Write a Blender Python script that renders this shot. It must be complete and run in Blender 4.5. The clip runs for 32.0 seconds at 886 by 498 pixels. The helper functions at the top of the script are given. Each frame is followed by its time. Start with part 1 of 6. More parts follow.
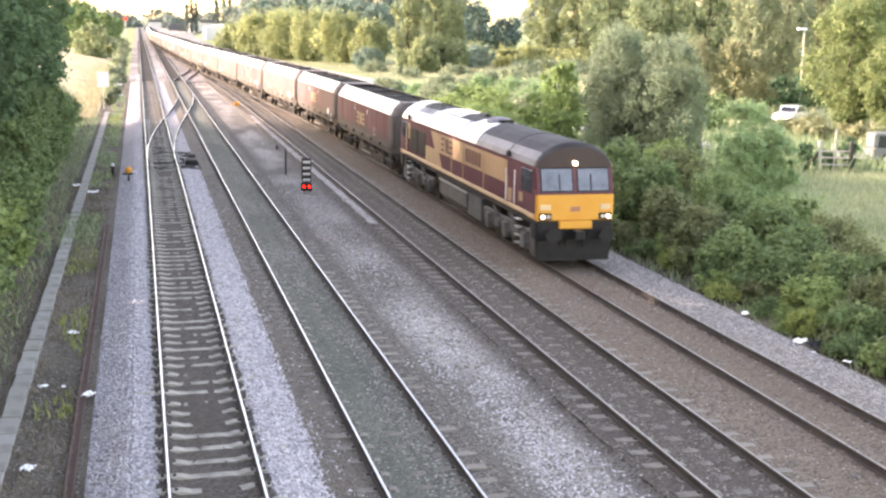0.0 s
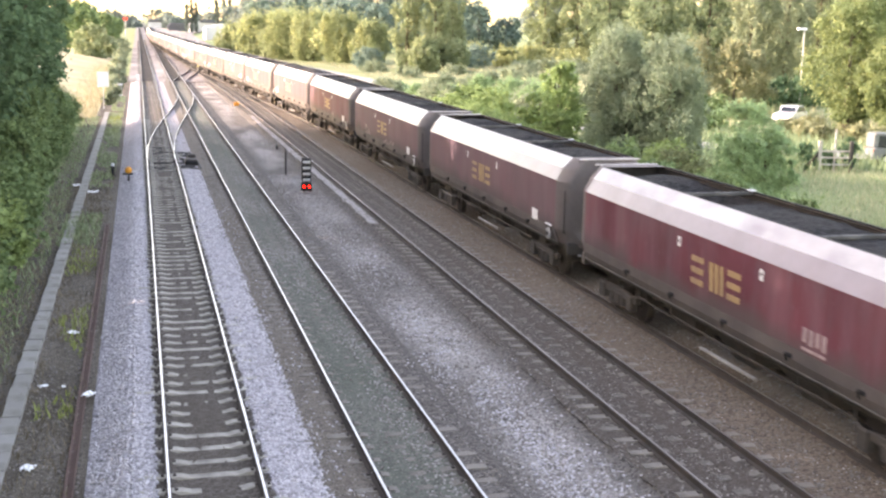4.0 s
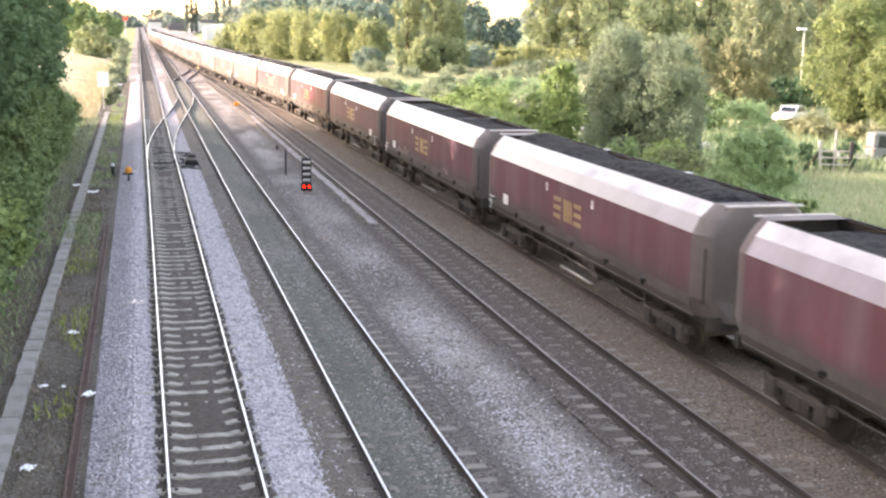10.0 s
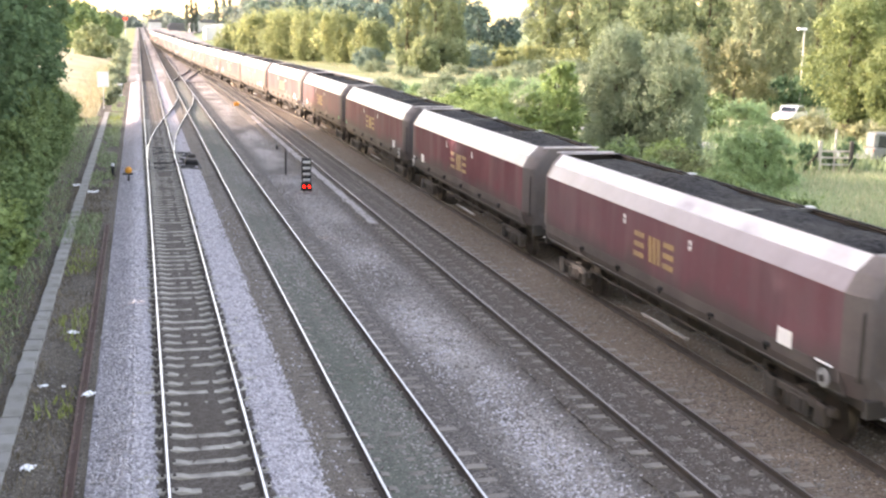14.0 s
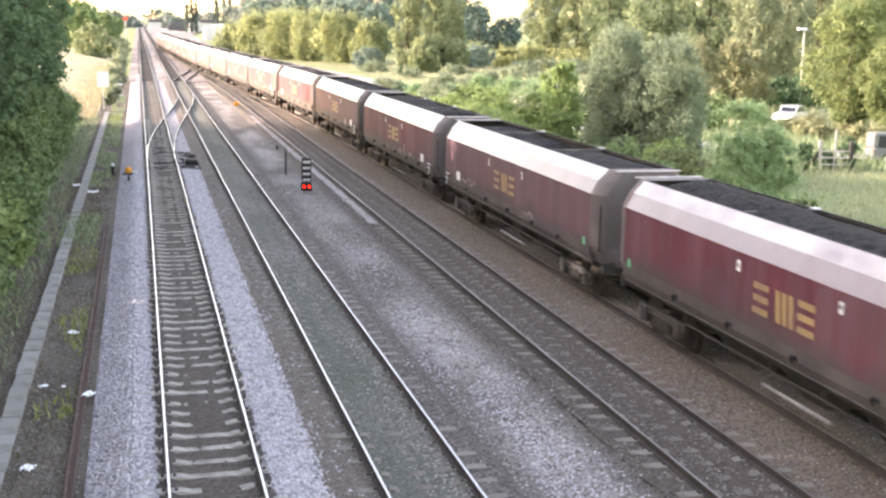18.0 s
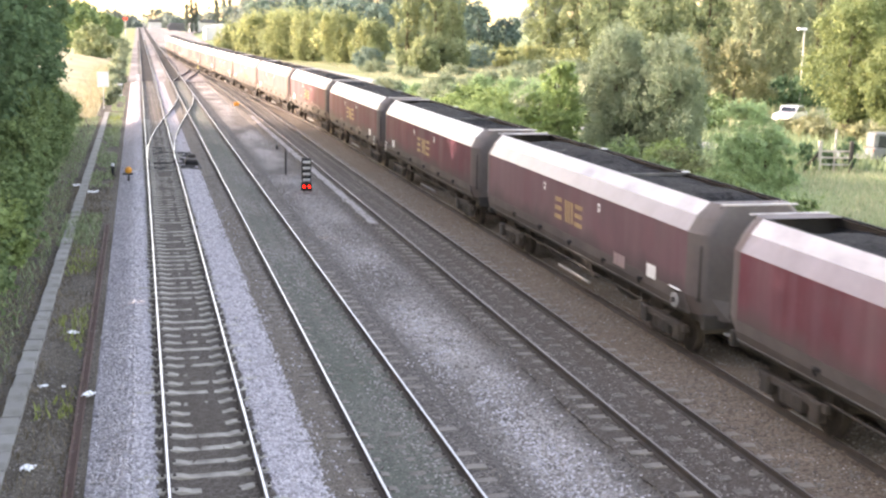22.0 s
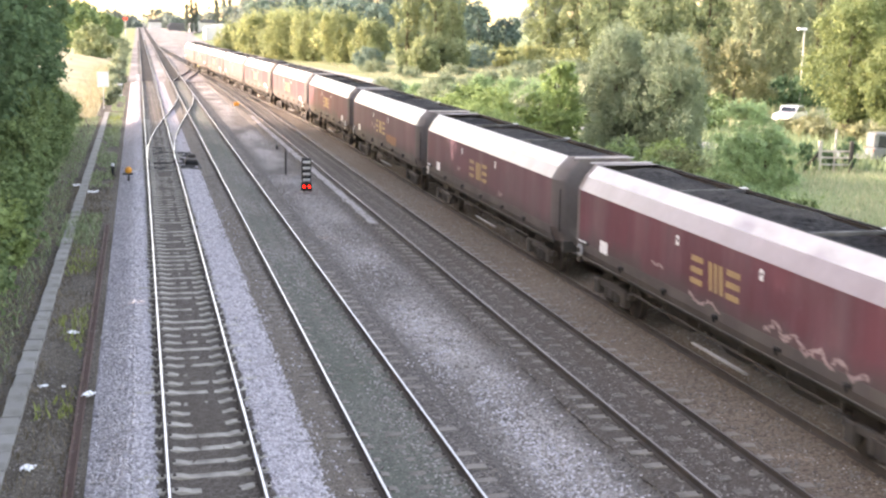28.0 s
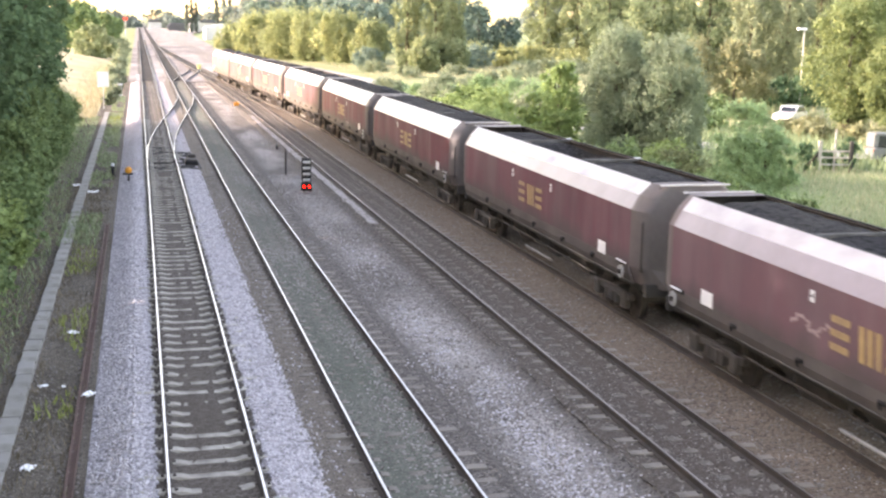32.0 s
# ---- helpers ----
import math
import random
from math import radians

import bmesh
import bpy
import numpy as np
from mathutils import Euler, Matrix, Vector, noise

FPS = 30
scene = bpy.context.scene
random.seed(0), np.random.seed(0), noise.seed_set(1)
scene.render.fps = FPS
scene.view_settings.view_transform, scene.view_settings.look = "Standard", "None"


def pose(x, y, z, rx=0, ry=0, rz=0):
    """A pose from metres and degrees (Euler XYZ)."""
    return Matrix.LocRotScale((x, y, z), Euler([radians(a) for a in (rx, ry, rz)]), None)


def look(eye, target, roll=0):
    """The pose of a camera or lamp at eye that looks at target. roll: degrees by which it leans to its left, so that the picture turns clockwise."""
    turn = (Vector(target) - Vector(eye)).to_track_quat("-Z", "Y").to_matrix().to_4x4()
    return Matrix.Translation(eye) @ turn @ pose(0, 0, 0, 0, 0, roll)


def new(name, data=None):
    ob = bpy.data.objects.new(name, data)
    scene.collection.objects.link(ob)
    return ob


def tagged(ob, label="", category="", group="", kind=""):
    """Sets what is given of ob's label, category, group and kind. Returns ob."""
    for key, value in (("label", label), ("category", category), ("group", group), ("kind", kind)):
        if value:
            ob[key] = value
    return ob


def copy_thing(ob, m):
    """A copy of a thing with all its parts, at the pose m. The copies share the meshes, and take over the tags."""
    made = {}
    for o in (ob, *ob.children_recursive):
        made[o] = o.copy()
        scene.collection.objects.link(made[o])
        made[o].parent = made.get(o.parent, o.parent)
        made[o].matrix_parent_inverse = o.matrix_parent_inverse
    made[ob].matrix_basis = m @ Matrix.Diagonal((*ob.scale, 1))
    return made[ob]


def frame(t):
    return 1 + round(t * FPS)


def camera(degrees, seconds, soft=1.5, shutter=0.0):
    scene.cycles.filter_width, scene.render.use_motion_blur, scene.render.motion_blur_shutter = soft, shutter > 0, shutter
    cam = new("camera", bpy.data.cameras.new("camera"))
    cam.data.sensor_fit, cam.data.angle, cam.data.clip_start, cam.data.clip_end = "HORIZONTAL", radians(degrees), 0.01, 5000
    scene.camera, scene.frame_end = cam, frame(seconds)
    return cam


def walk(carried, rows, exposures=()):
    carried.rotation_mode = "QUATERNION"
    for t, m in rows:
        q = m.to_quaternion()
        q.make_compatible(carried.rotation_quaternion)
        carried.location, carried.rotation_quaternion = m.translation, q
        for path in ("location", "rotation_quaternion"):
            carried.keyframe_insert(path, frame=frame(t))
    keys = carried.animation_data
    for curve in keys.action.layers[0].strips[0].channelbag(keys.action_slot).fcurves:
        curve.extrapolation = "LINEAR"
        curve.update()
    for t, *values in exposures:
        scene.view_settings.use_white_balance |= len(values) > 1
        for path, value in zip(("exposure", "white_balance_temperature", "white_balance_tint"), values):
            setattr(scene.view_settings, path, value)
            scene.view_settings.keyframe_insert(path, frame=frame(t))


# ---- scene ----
# One still camera on a footbridge over four railway tracks; a coal train comes past.
DURATION = 32.0
EYE = (0.0, 0.0, 7.46)
YAW, PITCH, ROLL = 14.231, 10.684, 1.046
cam = camera(40.52, DURATION, soft=2.4, shutter=0.35)
_f = (math.sin(radians(YAW)) * math.cos(radians(PITCH)), math.cos(radians(YAW)) * math.cos(radians(PITCH)), -math.sin(radians(PITCH)))
CAMERA_POSE = look(EYE, (EYE[0] + 50 * _f[0], EYE[1] + 50 * _f[1], EYE[2] + 50 * _f[2]), ROLL)
walk(cam, [(0.0, CAMERA_POSE), (DURATION, CAMERA_POSE)], exposures=[(0.0, 3.0, 9150, 27), (DURATION, 3.0, 9150, 27)])

# ---------------------------------------------------------------- light
SUN_AZ = 24.0      # degrees ahead of straight left
SUN_EL = 17.0
world = bpy.data.worlds.new("evening_sky")
scene.world = world
world.use_nodes = True
wn, wl = world.node_tree.nodes, world.node_tree.links
wn.clear()
sky = wn.new("ShaderNodeTexSky")
sky.sky_type = "NISHITA"
sky.sun_disc = False
sky.sun_elevation = radians(SUN_EL)
sky.sun_rotation = radians(-(90 - SUN_AZ))
sky.air_density, sky.dust_density, sky.ozone_density = 1.0, 1.05, 0.72
bg = wn.new("ShaderNodeBackground")
bg.inputs["Strength"].default_value = 0.15
wo = wn.new("ShaderNodeOutputWorld")
wl.new(sky.outputs["Color"], bg.inputs["Color"])
wl.new(bg.outputs["Background"], wo.inputs["Surface"])

sun_data = bpy.data.lights.new("sun", "SUN")
sun_data.energy, sun_data.angle, sun_data.color = 1.9, radians(0.6), (0.89, 0.945, 1.03)
sun = new("sun", sun_data)
_e, _a = radians(SUN_EL), radians(SUN_AZ)
SUN_DIR = Vector((-math.cos(_a) * math.cos(_e), math.sin(_a) * math.cos(_e), math.sin(_e)))
sun.matrix_world = look(SUN_DIR * 100, (0, 0, 0))


# ---------------------------------------------------------------- materials
def material(name, c1, c2, rough=0.8, metal=0.0, scale=3.0, fine=40.0, bump=0.2, bump_dist=0.01, stain=None, stain_amount=0.0,
             stain_scale=0.6, coat=0.0, random_obj=0.0, island=0.0, translucent=0.0, stretch=None, spec=0.5):
    """Procedural surface: two tones mixed at two scales, optional stains, fine relief."""
    m = bpy.data.materials.new(name)
    m.use_nodes = True
    n, l = m.node_tree.nodes, m.node_tree.links
    b = n["Principled BSDF"]
    b.inputs["Roughness"].default_value = rough
    b.inputs["Metallic"].default_value = metal
    b.inputs["Coat Weight"].default_value = coat
    b.inputs["Coat Roughness"].default_value = 0.15
    b.inputs["Specular IOR Level"].default_value = spec
    tc = n.new("ShaderNodeTexCoord")
    vec = tc.outputs["Object"]
    if stretch:
        mp = n.new("ShaderNodeMapping")
        mp.inputs["Scale"].default_value = stretch
        l.new(vec, mp.inputs["Vector"])
        vec = mp.outputs["Vector"]
    t1 = n.new("ShaderNodeTexNoise")
    t1.inputs["Scale"].default_value, t1.inputs["Detail"].default_value = scale, 4
    t2 = n.new("ShaderNodeTexNoise")
    t2.inputs["Scale"].default_value, t2.inputs["Detail"].default_value = fine, 3
    l.new(vec, t1.inputs["Vector"]), l.new(vec, t2.inputs["Vector"])
    add = n.new("ShaderNodeMath")
    add.operation = "MULTIPLY_ADD"
    l.new(t2.outputs["Fac"], add.inputs[0])
    add.inputs[1].default_value = 0.6
    sub = n.new("ShaderNodeMath")
    sub.operation = "MULTIPLY_ADD"
    l.new(t1.outputs["Fac"], sub.inputs[0])
    sub.inputs[1].default_value, sub.inputs[2].default_value = 1.6, -0.6
    l.new(sub.outputs[0], add.inputs[2])
    fac = add.outputs[0]
    if random_obj or island:
        src = n.new("ShaderNodeObjectInfo") if random_obj else n.new("ShaderNodeNewGeometry")
        r = n.new("ShaderNodeMath")
        r.operation = "MULTIPLY_ADD"
        l.new(src.outputs["Random" if random_obj else "Random Per Island"], r.inputs[0])
        r.inputs[1].default_value = random_obj or island
        l.new(fac, r.inputs[2])
        fac = r.outputs[0]
    ramp = n.new("ShaderNodeMix")
    ramp.data_type = "RGBA"
    ramp.inputs["A"].default_value, ramp.inputs["B"].default_value = (*c1, 1), (*c2, 1)
    l.new(fac, ramp.inputs["Factor"])
    col = ramp.outputs["Result"]
    if stain:
        t3 = n.new("ShaderNodeTexNoise")
        t3.inputs["Scale"].default_value, t3.inputs["Detail"].default_value = stain_scale, 6
        l.new(vec, t3.inputs["Vector"])
        rm = n.new("ShaderNodeMapRange")
        rm.inputs["From Min"].default_value, rm.inputs["From Max"].default_value = 0.45, 0.7
        rm.inputs["To Max"].default_value = stain_amount
        l.new(t3.outputs["Fac"], rm.inputs["Value"])
        mx = n.new("ShaderNodeMix")
        mx.data_type = "RGBA"
        l.new(rm.outputs["Result"], mx.inputs["Factor"])
        l.new(col, mx.inputs["A"])
        mx.inputs["B"].default_value = (*stain, 1)
        col = mx.outputs["Result"]
    l.new(col, b.inputs["Base Color"])
    if bump:
        bp = n.new("ShaderNodeBump")
        bp.inputs["Strength"].default_value, bp.inputs["Distance"].default_value = bump, bump_dist
        l.new(t2.outputs["Fac"], bp.inputs["Height"])
        l.new(bp.outputs["Normal"], b.inputs["Normal"])
    if translucent:
        tr = n.new("ShaderNodeBsdfTranslucent")
        l.new(col, tr.inputs["Color"])
        ms = n.new("ShaderNodeMixShader")
        ms.inputs["Fac"].default_value = translucent
        l.new(b.outputs["BSDF"], ms.inputs[1]), l.new(tr.outputs["BSDF"], ms.inputs[2])
        l.new(ms.outputs["Shader"], n["Material Output"].inputs["Surface"])
    return m


def gravel(name, dark, light, size=0.05, patch=None, patch_amount=0.5, patch_scale=0.35, bump=0.8, band=None):
    """Crushed stone: cell by cell tone, relief between the stones, larger dirt patches."""
    m = bpy.data.materials.new(name)
    m.use_nodes = True
    n, l = m.node_tree.nodes, m.node_tree.links
    b = n["Principled BSDF"]
    b.inputs["Roughness"].default_value = 0.95
    b.inputs["Specular IOR Level"].default_value = 0.2
    tc = n.new("ShaderNodeTexCoord")
    v = n.new("ShaderNodeTexVoronoi")
    v.inputs["Scale"].default_value = 1 / size
    l.new(tc.outputs["Object"], v.inputs["Vector"])
    sep = n.new("ShaderNodeSeparateColor")
    l.new(v.outputs["Color"], sep.inputs["Color"])
    mix = n.new("ShaderNodeMix")
    mix.data_type = "RGBA"
    mix.inputs["A"].default_value, mix.inputs["B"].default_value = (*dark, 1), (*light, 1)
    l.new(sep.outputs["Red"], mix.inputs["Factor"])
    col = mix.outputs["Result"]
    big = n.new("ShaderNodeTexNoise")
    big.inputs["Scale"].default_value, big.inputs["Detail"].default_value = patch_scale, 5
    mp = n.new("ShaderNodeMapping")
    mp.inputs["Scale"].default_value = (1.0, 0.35, 1.0)
    l.new(tc.outputs["Object"], mp.inputs["Vector"])
    l.new(mp.outputs["Vector"], big.inputs["Vector"])
    if patch:
        rm = n.new("ShaderNodeMapRange")
        rm.inputs["From Min"].default_value, rm.inputs["From Max"].default_value = 0.38, 0.68
        rm.inputs["To Max"].default_value = patch_amount
        l.new(big.outputs["Fac"], rm.inputs["Value"])
        amount = rm.outputs["Result"]
        if band:
            # newer stone was tipped along a strip of the bed
            xyz = n.new("ShaderNodeSeparateXYZ")
            l.new(tc.outputs["Object"], xyz.inputs["Vector"])
            off = n.new("ShaderNodeMath")
            off.operation = "SUBTRACT"
            l.new(xyz.outputs["X"], off.inputs[0])
            off.inputs[1].default_value = band[0]
            ab = n.new("ShaderNodeMath")
            ab.operation = "ABSOLUTE"
            l.new(off.outputs[0], ab.inputs[0])
            br = n.new("ShaderNodeMapRange")
            br.inputs["From Min"].default_value, br.inputs["From Max"].default_value = band[1] * 1.5, band[1] * 0.5
            l.new(ab.outputs[0], br.inputs["Value"])
            gx = n.new("ShaderNodeMath")
            gx.operation = "MULTIPLY"
            l.new(sep.outputs["Green"], gx.inputs[0])
            gx.inputs[1].default_value = 2.0
            mu = n.new("ShaderNodeMath")
            mu.operation = "MULTIPLY"
            l.new(br.outputs["Result"], mu.inputs[0]), l.new(amount, mu.inputs[1])
            m2 = n.new("ShaderNodeMath")
            m2.operation = "MULTIPLY"
            m2.use_clamp = True
            l.new(mu.outputs[0], m2.inputs[0]), l.new(gx.outputs[0], m2.inputs[1])
            amount = m2.outputs[0]
        mx = n.new("ShaderNodeMix")
        mx.data_type = "RGBA"
        l.new(amount, mx.inputs["Factor"])
        l.new(col, mx.inputs["A"])
        mx.inputs["B"].default_value = (*patch, 1)
        col = mx.outputs["Result"]
    l.new(col, b.inputs["Base Color"])
    bp = n.new("ShaderNodeBump")
    bp.inputs["Strength"].default_value, bp.inputs["Distance"].default_value = bump, 0.03
    bp.invert = True
    l.new(v.outputs["Distance"], bp.inputs["Height"])
    l.new(bp.outputs["Normal"], b.inputs["Normal"])
    return m


def glow(name, colour, strength):
    m = bpy.data.materials.new(name)
    m.use_nodes = True
    b = m.node_tree.nodes["Principled BSDF"]
    b.inputs["Base Color"].default_value = (*colour, 1)
    b.inputs["Emission Color"].default_value = (*colour, 1)
    b.inputs["Emission Strength"].default_value = strength
    return m


M_BALLAST_NEW = gravel("new_grey_ballast", (0.182, 0.168, 0.174), (0.50, 0.462, 0.475), 0.06, (0.255, 0.233, 0.236), 0.45)
M_BALLAST_DIRTY = gravel("dirty_brown_ballast", (0.055, 0.046, 0.039), (0.152, 0.130, 0.112), 0.05, (0.085, 0.070, 0.057), 0.6)
M_BALLAST_GREEN = gravel("greenish_old_ballast", (0.078, 0.074, 0.062), (0.21, 0.205, 0.175), 0.05, (0.080, 0.098, 0.076), 0.75)
M_BALLAST_MIX = gravel("patchy_ballast", (0.062, 0.054, 0.047), (0.185, 0.166, 0.151), 0.05, (0.38, 0.352, 0.33), 0.95, 0.45, band=(7.05, 0.72))
M_BALLAST_RUST = gravel("rust_stained_ballast", (0.085, 0.065, 0.050), (0.235, 0.188, 0.148), 0.05, (0.15, 0.110, 0.080), 0.6)
M_BALLAST_PALE = gravel("pale_pinkish_ballast", (0.12, 0.107, 0.10), (0.30, 0.275, 0.262), 0.055, (0.15, 0.13, 0.118), 0.5)
M_BALLAST_BROWN = gravel("old_brown_ballast", (0.090, 0.077, 0.064), (0.24, 0.21, 0.18), 0.05, (0.125, 0.10, 0.078), 0.6)
M_BALLAST_YARD = gravel("dusty_yard_stone", (0.10, 0.085, 0.080), (0.22, 0.195, 0.185), 0.06, (0.33, 0.30, 0.29), 0.8, 0.22, 0.3)
M_GREASE = gravel("grease_blackened_ballast", (0.014, 0.013, 0.0125), (0.045, 0.042, 0.040), 0.05, (0.022, 0.020, 0.019), 0.6)
M_SPILL = gravel("spilled_pale_stone", (0.22, 0.20, 0.19), (0.46, 0.43, 0.41), 0.05)
M_CESS = gravel("dark_cess_cinders", (0.065, 0.054, 0.044), (0.22, 0.19, 0.155), 0.035, (0.052, 0.042, 0.03), 0.85, 0.6)
M_GRASS_GROUND = material("meadow_ground", (0.13, 0.19, 0.085), (0.26, 0.30, 0.15), 0.95, scale=0.25, fine=6.0, bump=0.6, bump_dist=0.05, stain=(0.38, 0.36, 0.21), stain_amount=0.6, stain_scale=0.06, spec=0.1)
M_STRAW = material("dry_straw_grass", (0.32, 0.275, 0.165), (0.49, 0.42, 0.275), 0.95, scale=0.4, fine=8.0, bump=0.5, bump_dist=0.05, stain=(0.17, 0.19, 0.10), stain_amount=0.6, stain_scale=0.15, spec=0.1)
M_HAY = material("dry_hay_meadow", (0.17, 0.195, 0.095), (0.33, 0.315, 0.175), 0.95, scale=0.2, fine=5.0, bump=0.5, bump_dist=0.05, stain=(0.13, 0.175, 0.08), stain_amount=0.85, stain_scale=0.12, spec=0.1)
M_ROAD = material("pale_access_road", (0.24, 0.235, 0.23), (0.33, 0.325, 0.315), 0.9, scale=0.5, fine=10, bump=0.2)
M_CONCRETE = material("weathered_concrete", (0.17, 0.162, 0.148), (0.29, 0.28, 0.26), 0.9, scale=1.2, fine=30, bump=0.4, stain=(0.12, 0.11, 0.09), stain_amount=0.7, stain_scale=1.5, random_obj=0.5)
M_SLEEPER = material("concrete_sleeper_brown", (0.23, 0.21, 0.18), (0.46, 0.43, 0.375), 0.9, scale=2.5, fine=40, bump=0.3, stain=(0.10, 0.085, 0.072), stain_amount=0.75, stain_scale=2.2, random_obj=0.5)
M_SLEEPER_DARK = material("dirty_sleeper", (0.11, 0.095, 0.08), (0.24, 0.215, 0.185), 0.92, scale=2.5, fine=40, bump=0.3, stain=(0.08, 0.07, 0.06), stain_amount=0.8, stain_scale=2.0, random_obj=0.5)
M_RAIL_HEAD = material("polished_rail_head", (0.36, 0.36, 0.38), (0.54, 0.54, 0.56), 0.36, 1.0, scale=0.6, fine=8, bump=0.02)
M_RAIL_DULL = material("dull_rail_head", (0.24, 0.215, 0.195), (0.42, 0.385, 0.355), 0.45, 1.0, scale=0.6, fine=8, bump=0.02)
M_RAIL_RUST = material("rusty_rail_web", (0.030, 0.025, 0.023), (0.075, 0.058, 0.050), 0.85, 0.1, scale=1.5, fine=20, bump=0.3)
M_OLD_RAIL = material("red_rusted_rail", (0.07, 0.04, 0.034), (0.13, 0.075, 0.062), 0.9, 0.1, scale=1.5, fine=20, bump=0.3)


def wagon_paint(name, c1, c2, dust, streak, faded, coal=None):
    """Maroon paint with vertical dust streaks and scuffed patches, shifted from wagon to wagon."""
    m = bpy.data.materials.new(name)
    m.use_nodes = True
    n, l = m.node_tree.nodes, m.node_tree.links
    b = n["Principled BSDF"]
    b.inputs["Roughness"].default_value = 0.58
    b.inputs["Specular IOR Level"].default_value = 0.12
    tc, info = n.new("ShaderNodeTexCoord"), n.new("ShaderNodeObjectInfo")
    off = n.new("ShaderNodeMath")
    off.operation = "MULTIPLY"
    l.new(info.outputs["Random"], off.inputs[0])
    off.inputs[1].default_value = 60
    add = n.new("ShaderNodeVectorMath")
    l.new(tc.outputs["Object"], add.inputs[0]), l.new(off.outputs[0], add.inputs[1])

    def tex(scale, detail, stretch):
        mp, t = n.new("ShaderNodeMapping"), n.new("ShaderNodeTexNoise")
        mp.inputs["Scale"].default_value = stretch
        t.inputs["Scale"].default_value, t.inputs["Detail"].default_value = scale, detail
        l.new(add.outputs[0], mp.inputs["Vector"]), l.new(mp.outputs["Vector"], t.inputs["Vector"])
        return t.outputs["Fac"]

    def mix(fac, lo, hi, amount, a_col, b_col):
        r, x = n.new("ShaderNodeMapRange"), n.new("ShaderNodeMix")
        r.inputs["From Min"].default_value, r.inputs["From Max"].default_value, r.inputs["To Max"].default_value = lo, hi, amount
        x.data_type = "RGBA"
        l.new(fac, r.inputs["Value"]), l.new(r.outputs["Result"], x.inputs["Factor"])
        if isinstance(a_col, tuple):
            x.inputs["A"].default_value = (*a_col, 1)
        else:
            l.new(a_col, x.inputs["A"])
        x.inputs["B"].default_value = (*b_col, 1)
        return x.outputs["Result"]

    col = mix(tex(0.5, 4, (1, 1, 1)), 0.3, 0.7, 1.0, c1, c2)
    col = mix(tex(1.1, 5, (1, 1, 0.16)), 0.45, 0.75, 0.65, col, dust)
    col = mix(tex(0.35, 5, (1, 1, 1.4)), 0.52, 0.72, 0.55, col, streak)
    col = mix(tex(9.0, 4, (1, 1, 0.5)), 0.60, 0.80, 0.35, col, dust)
    # some wagons are far dustier and more faded than others
    col = mix(info.outputs["Random"], 0.15, 0.85, 0.58, col, faded)
    col = mix(tex(2.2, 6, (1, 1, 0.35)), 0.48, 0.72, 0.35, col, streak)
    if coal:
        # coal-grey tone mixed in towards the foot of the sheets, with a ragged upper limit
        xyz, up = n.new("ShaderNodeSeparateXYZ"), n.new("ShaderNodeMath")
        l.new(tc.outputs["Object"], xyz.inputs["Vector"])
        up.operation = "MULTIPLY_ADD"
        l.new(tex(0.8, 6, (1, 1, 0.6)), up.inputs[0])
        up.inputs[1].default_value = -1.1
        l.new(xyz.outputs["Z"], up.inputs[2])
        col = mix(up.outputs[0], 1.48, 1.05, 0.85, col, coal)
    l.new(col, b.inputs["Base Color"])
    return m


M_LOCO_MAROON = wagon_paint("loco_maroon_paint", (0.105, 0.030, 0.042), (0.150, 0.044, 0.060), (0.16, 0.085, 0.09), (0.10, 0.055, 0.062), (0.13, 0.06, 0.07))
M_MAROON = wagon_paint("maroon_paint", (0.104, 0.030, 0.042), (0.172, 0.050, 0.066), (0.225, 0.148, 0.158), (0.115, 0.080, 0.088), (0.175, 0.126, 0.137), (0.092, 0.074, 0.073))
# shoulder paints: some fading, plus the sky's reflection put into the base colours
M_MAROON_SLOPE = material("faded_maroon_with_sky_glare", (0.33, 0.305, 0.315), (0.54, 0.515, 0.505), 0.42, scale=0.9, fine=5, bump=0.05, stain=(0.19, 0.15, 0.172), stain_amount=0.75, stain_scale=0.8, coat=0.2, random_obj=0.4, stretch=(1, 0.6, 1))
M_SLOPE_LOW = material("faded_purple_with_sky_sheen", (0.105, 0.078, 0.102), (0.18, 0.142, 0.175), 0.36, scale=0.5, fine=5, bump=0.05, stain=(0.10, 0.06, 0.078), stain_amount=0.7, stain_scale=0.45, coat=0.25, random_obj=0.4)
M_SKIRT = material("coal_dusted_maroon", (0.060, 0.052, 0.051), (0.105, 0.086, 0.083), 0.7, scale=0.9, fine=8, bump=0.1, stain=(0.13, 0.112, 0.104), stain_amount=0.6, stain_scale=0.8)
M_WAGON_END = material("dusty_grey_wagon_end", (0.085, 0.073, 0.072), (0.15, 0.128, 0.124), 0.7, scale=0.8, fine=8, bump=0.1, stain=(0.115, 0.065, 0.067), stain_amount=0.5, stain_scale=0.7)
M_UNDERFRAME = material("grimy_underframe", (0.020, 0.018, 0.017), (0.056, 0.050, 0.046), 0.8, scale=1.5, fine=15, bump=0.2, stain=(0.07, 0.052, 0.042), stain_amount=0.5, stain_scale=1.2)
M_WHEEL = material("worn_steel_wheel", (0.035, 0.030, 0.027), (0.085, 0.072, 0.064), 0.55, 0.6, scale=3, fine=20, bump=0.1)
M_COAL = gravel("black_coal", (0.004, 0.004, 0.005), (0.032, 0.032, 0.034), 0.09, bump=1.0)
M_LETTER = material("golden_yellow_lettering", (0.30, 0.19, 0.09), (0.47, 0.32, 0.145), 0.5, scale=3, fine=20, bump=0.0, stain=(0.18, 0.12, 0.095), stain_amount=0.6, stain_scale=1.5)
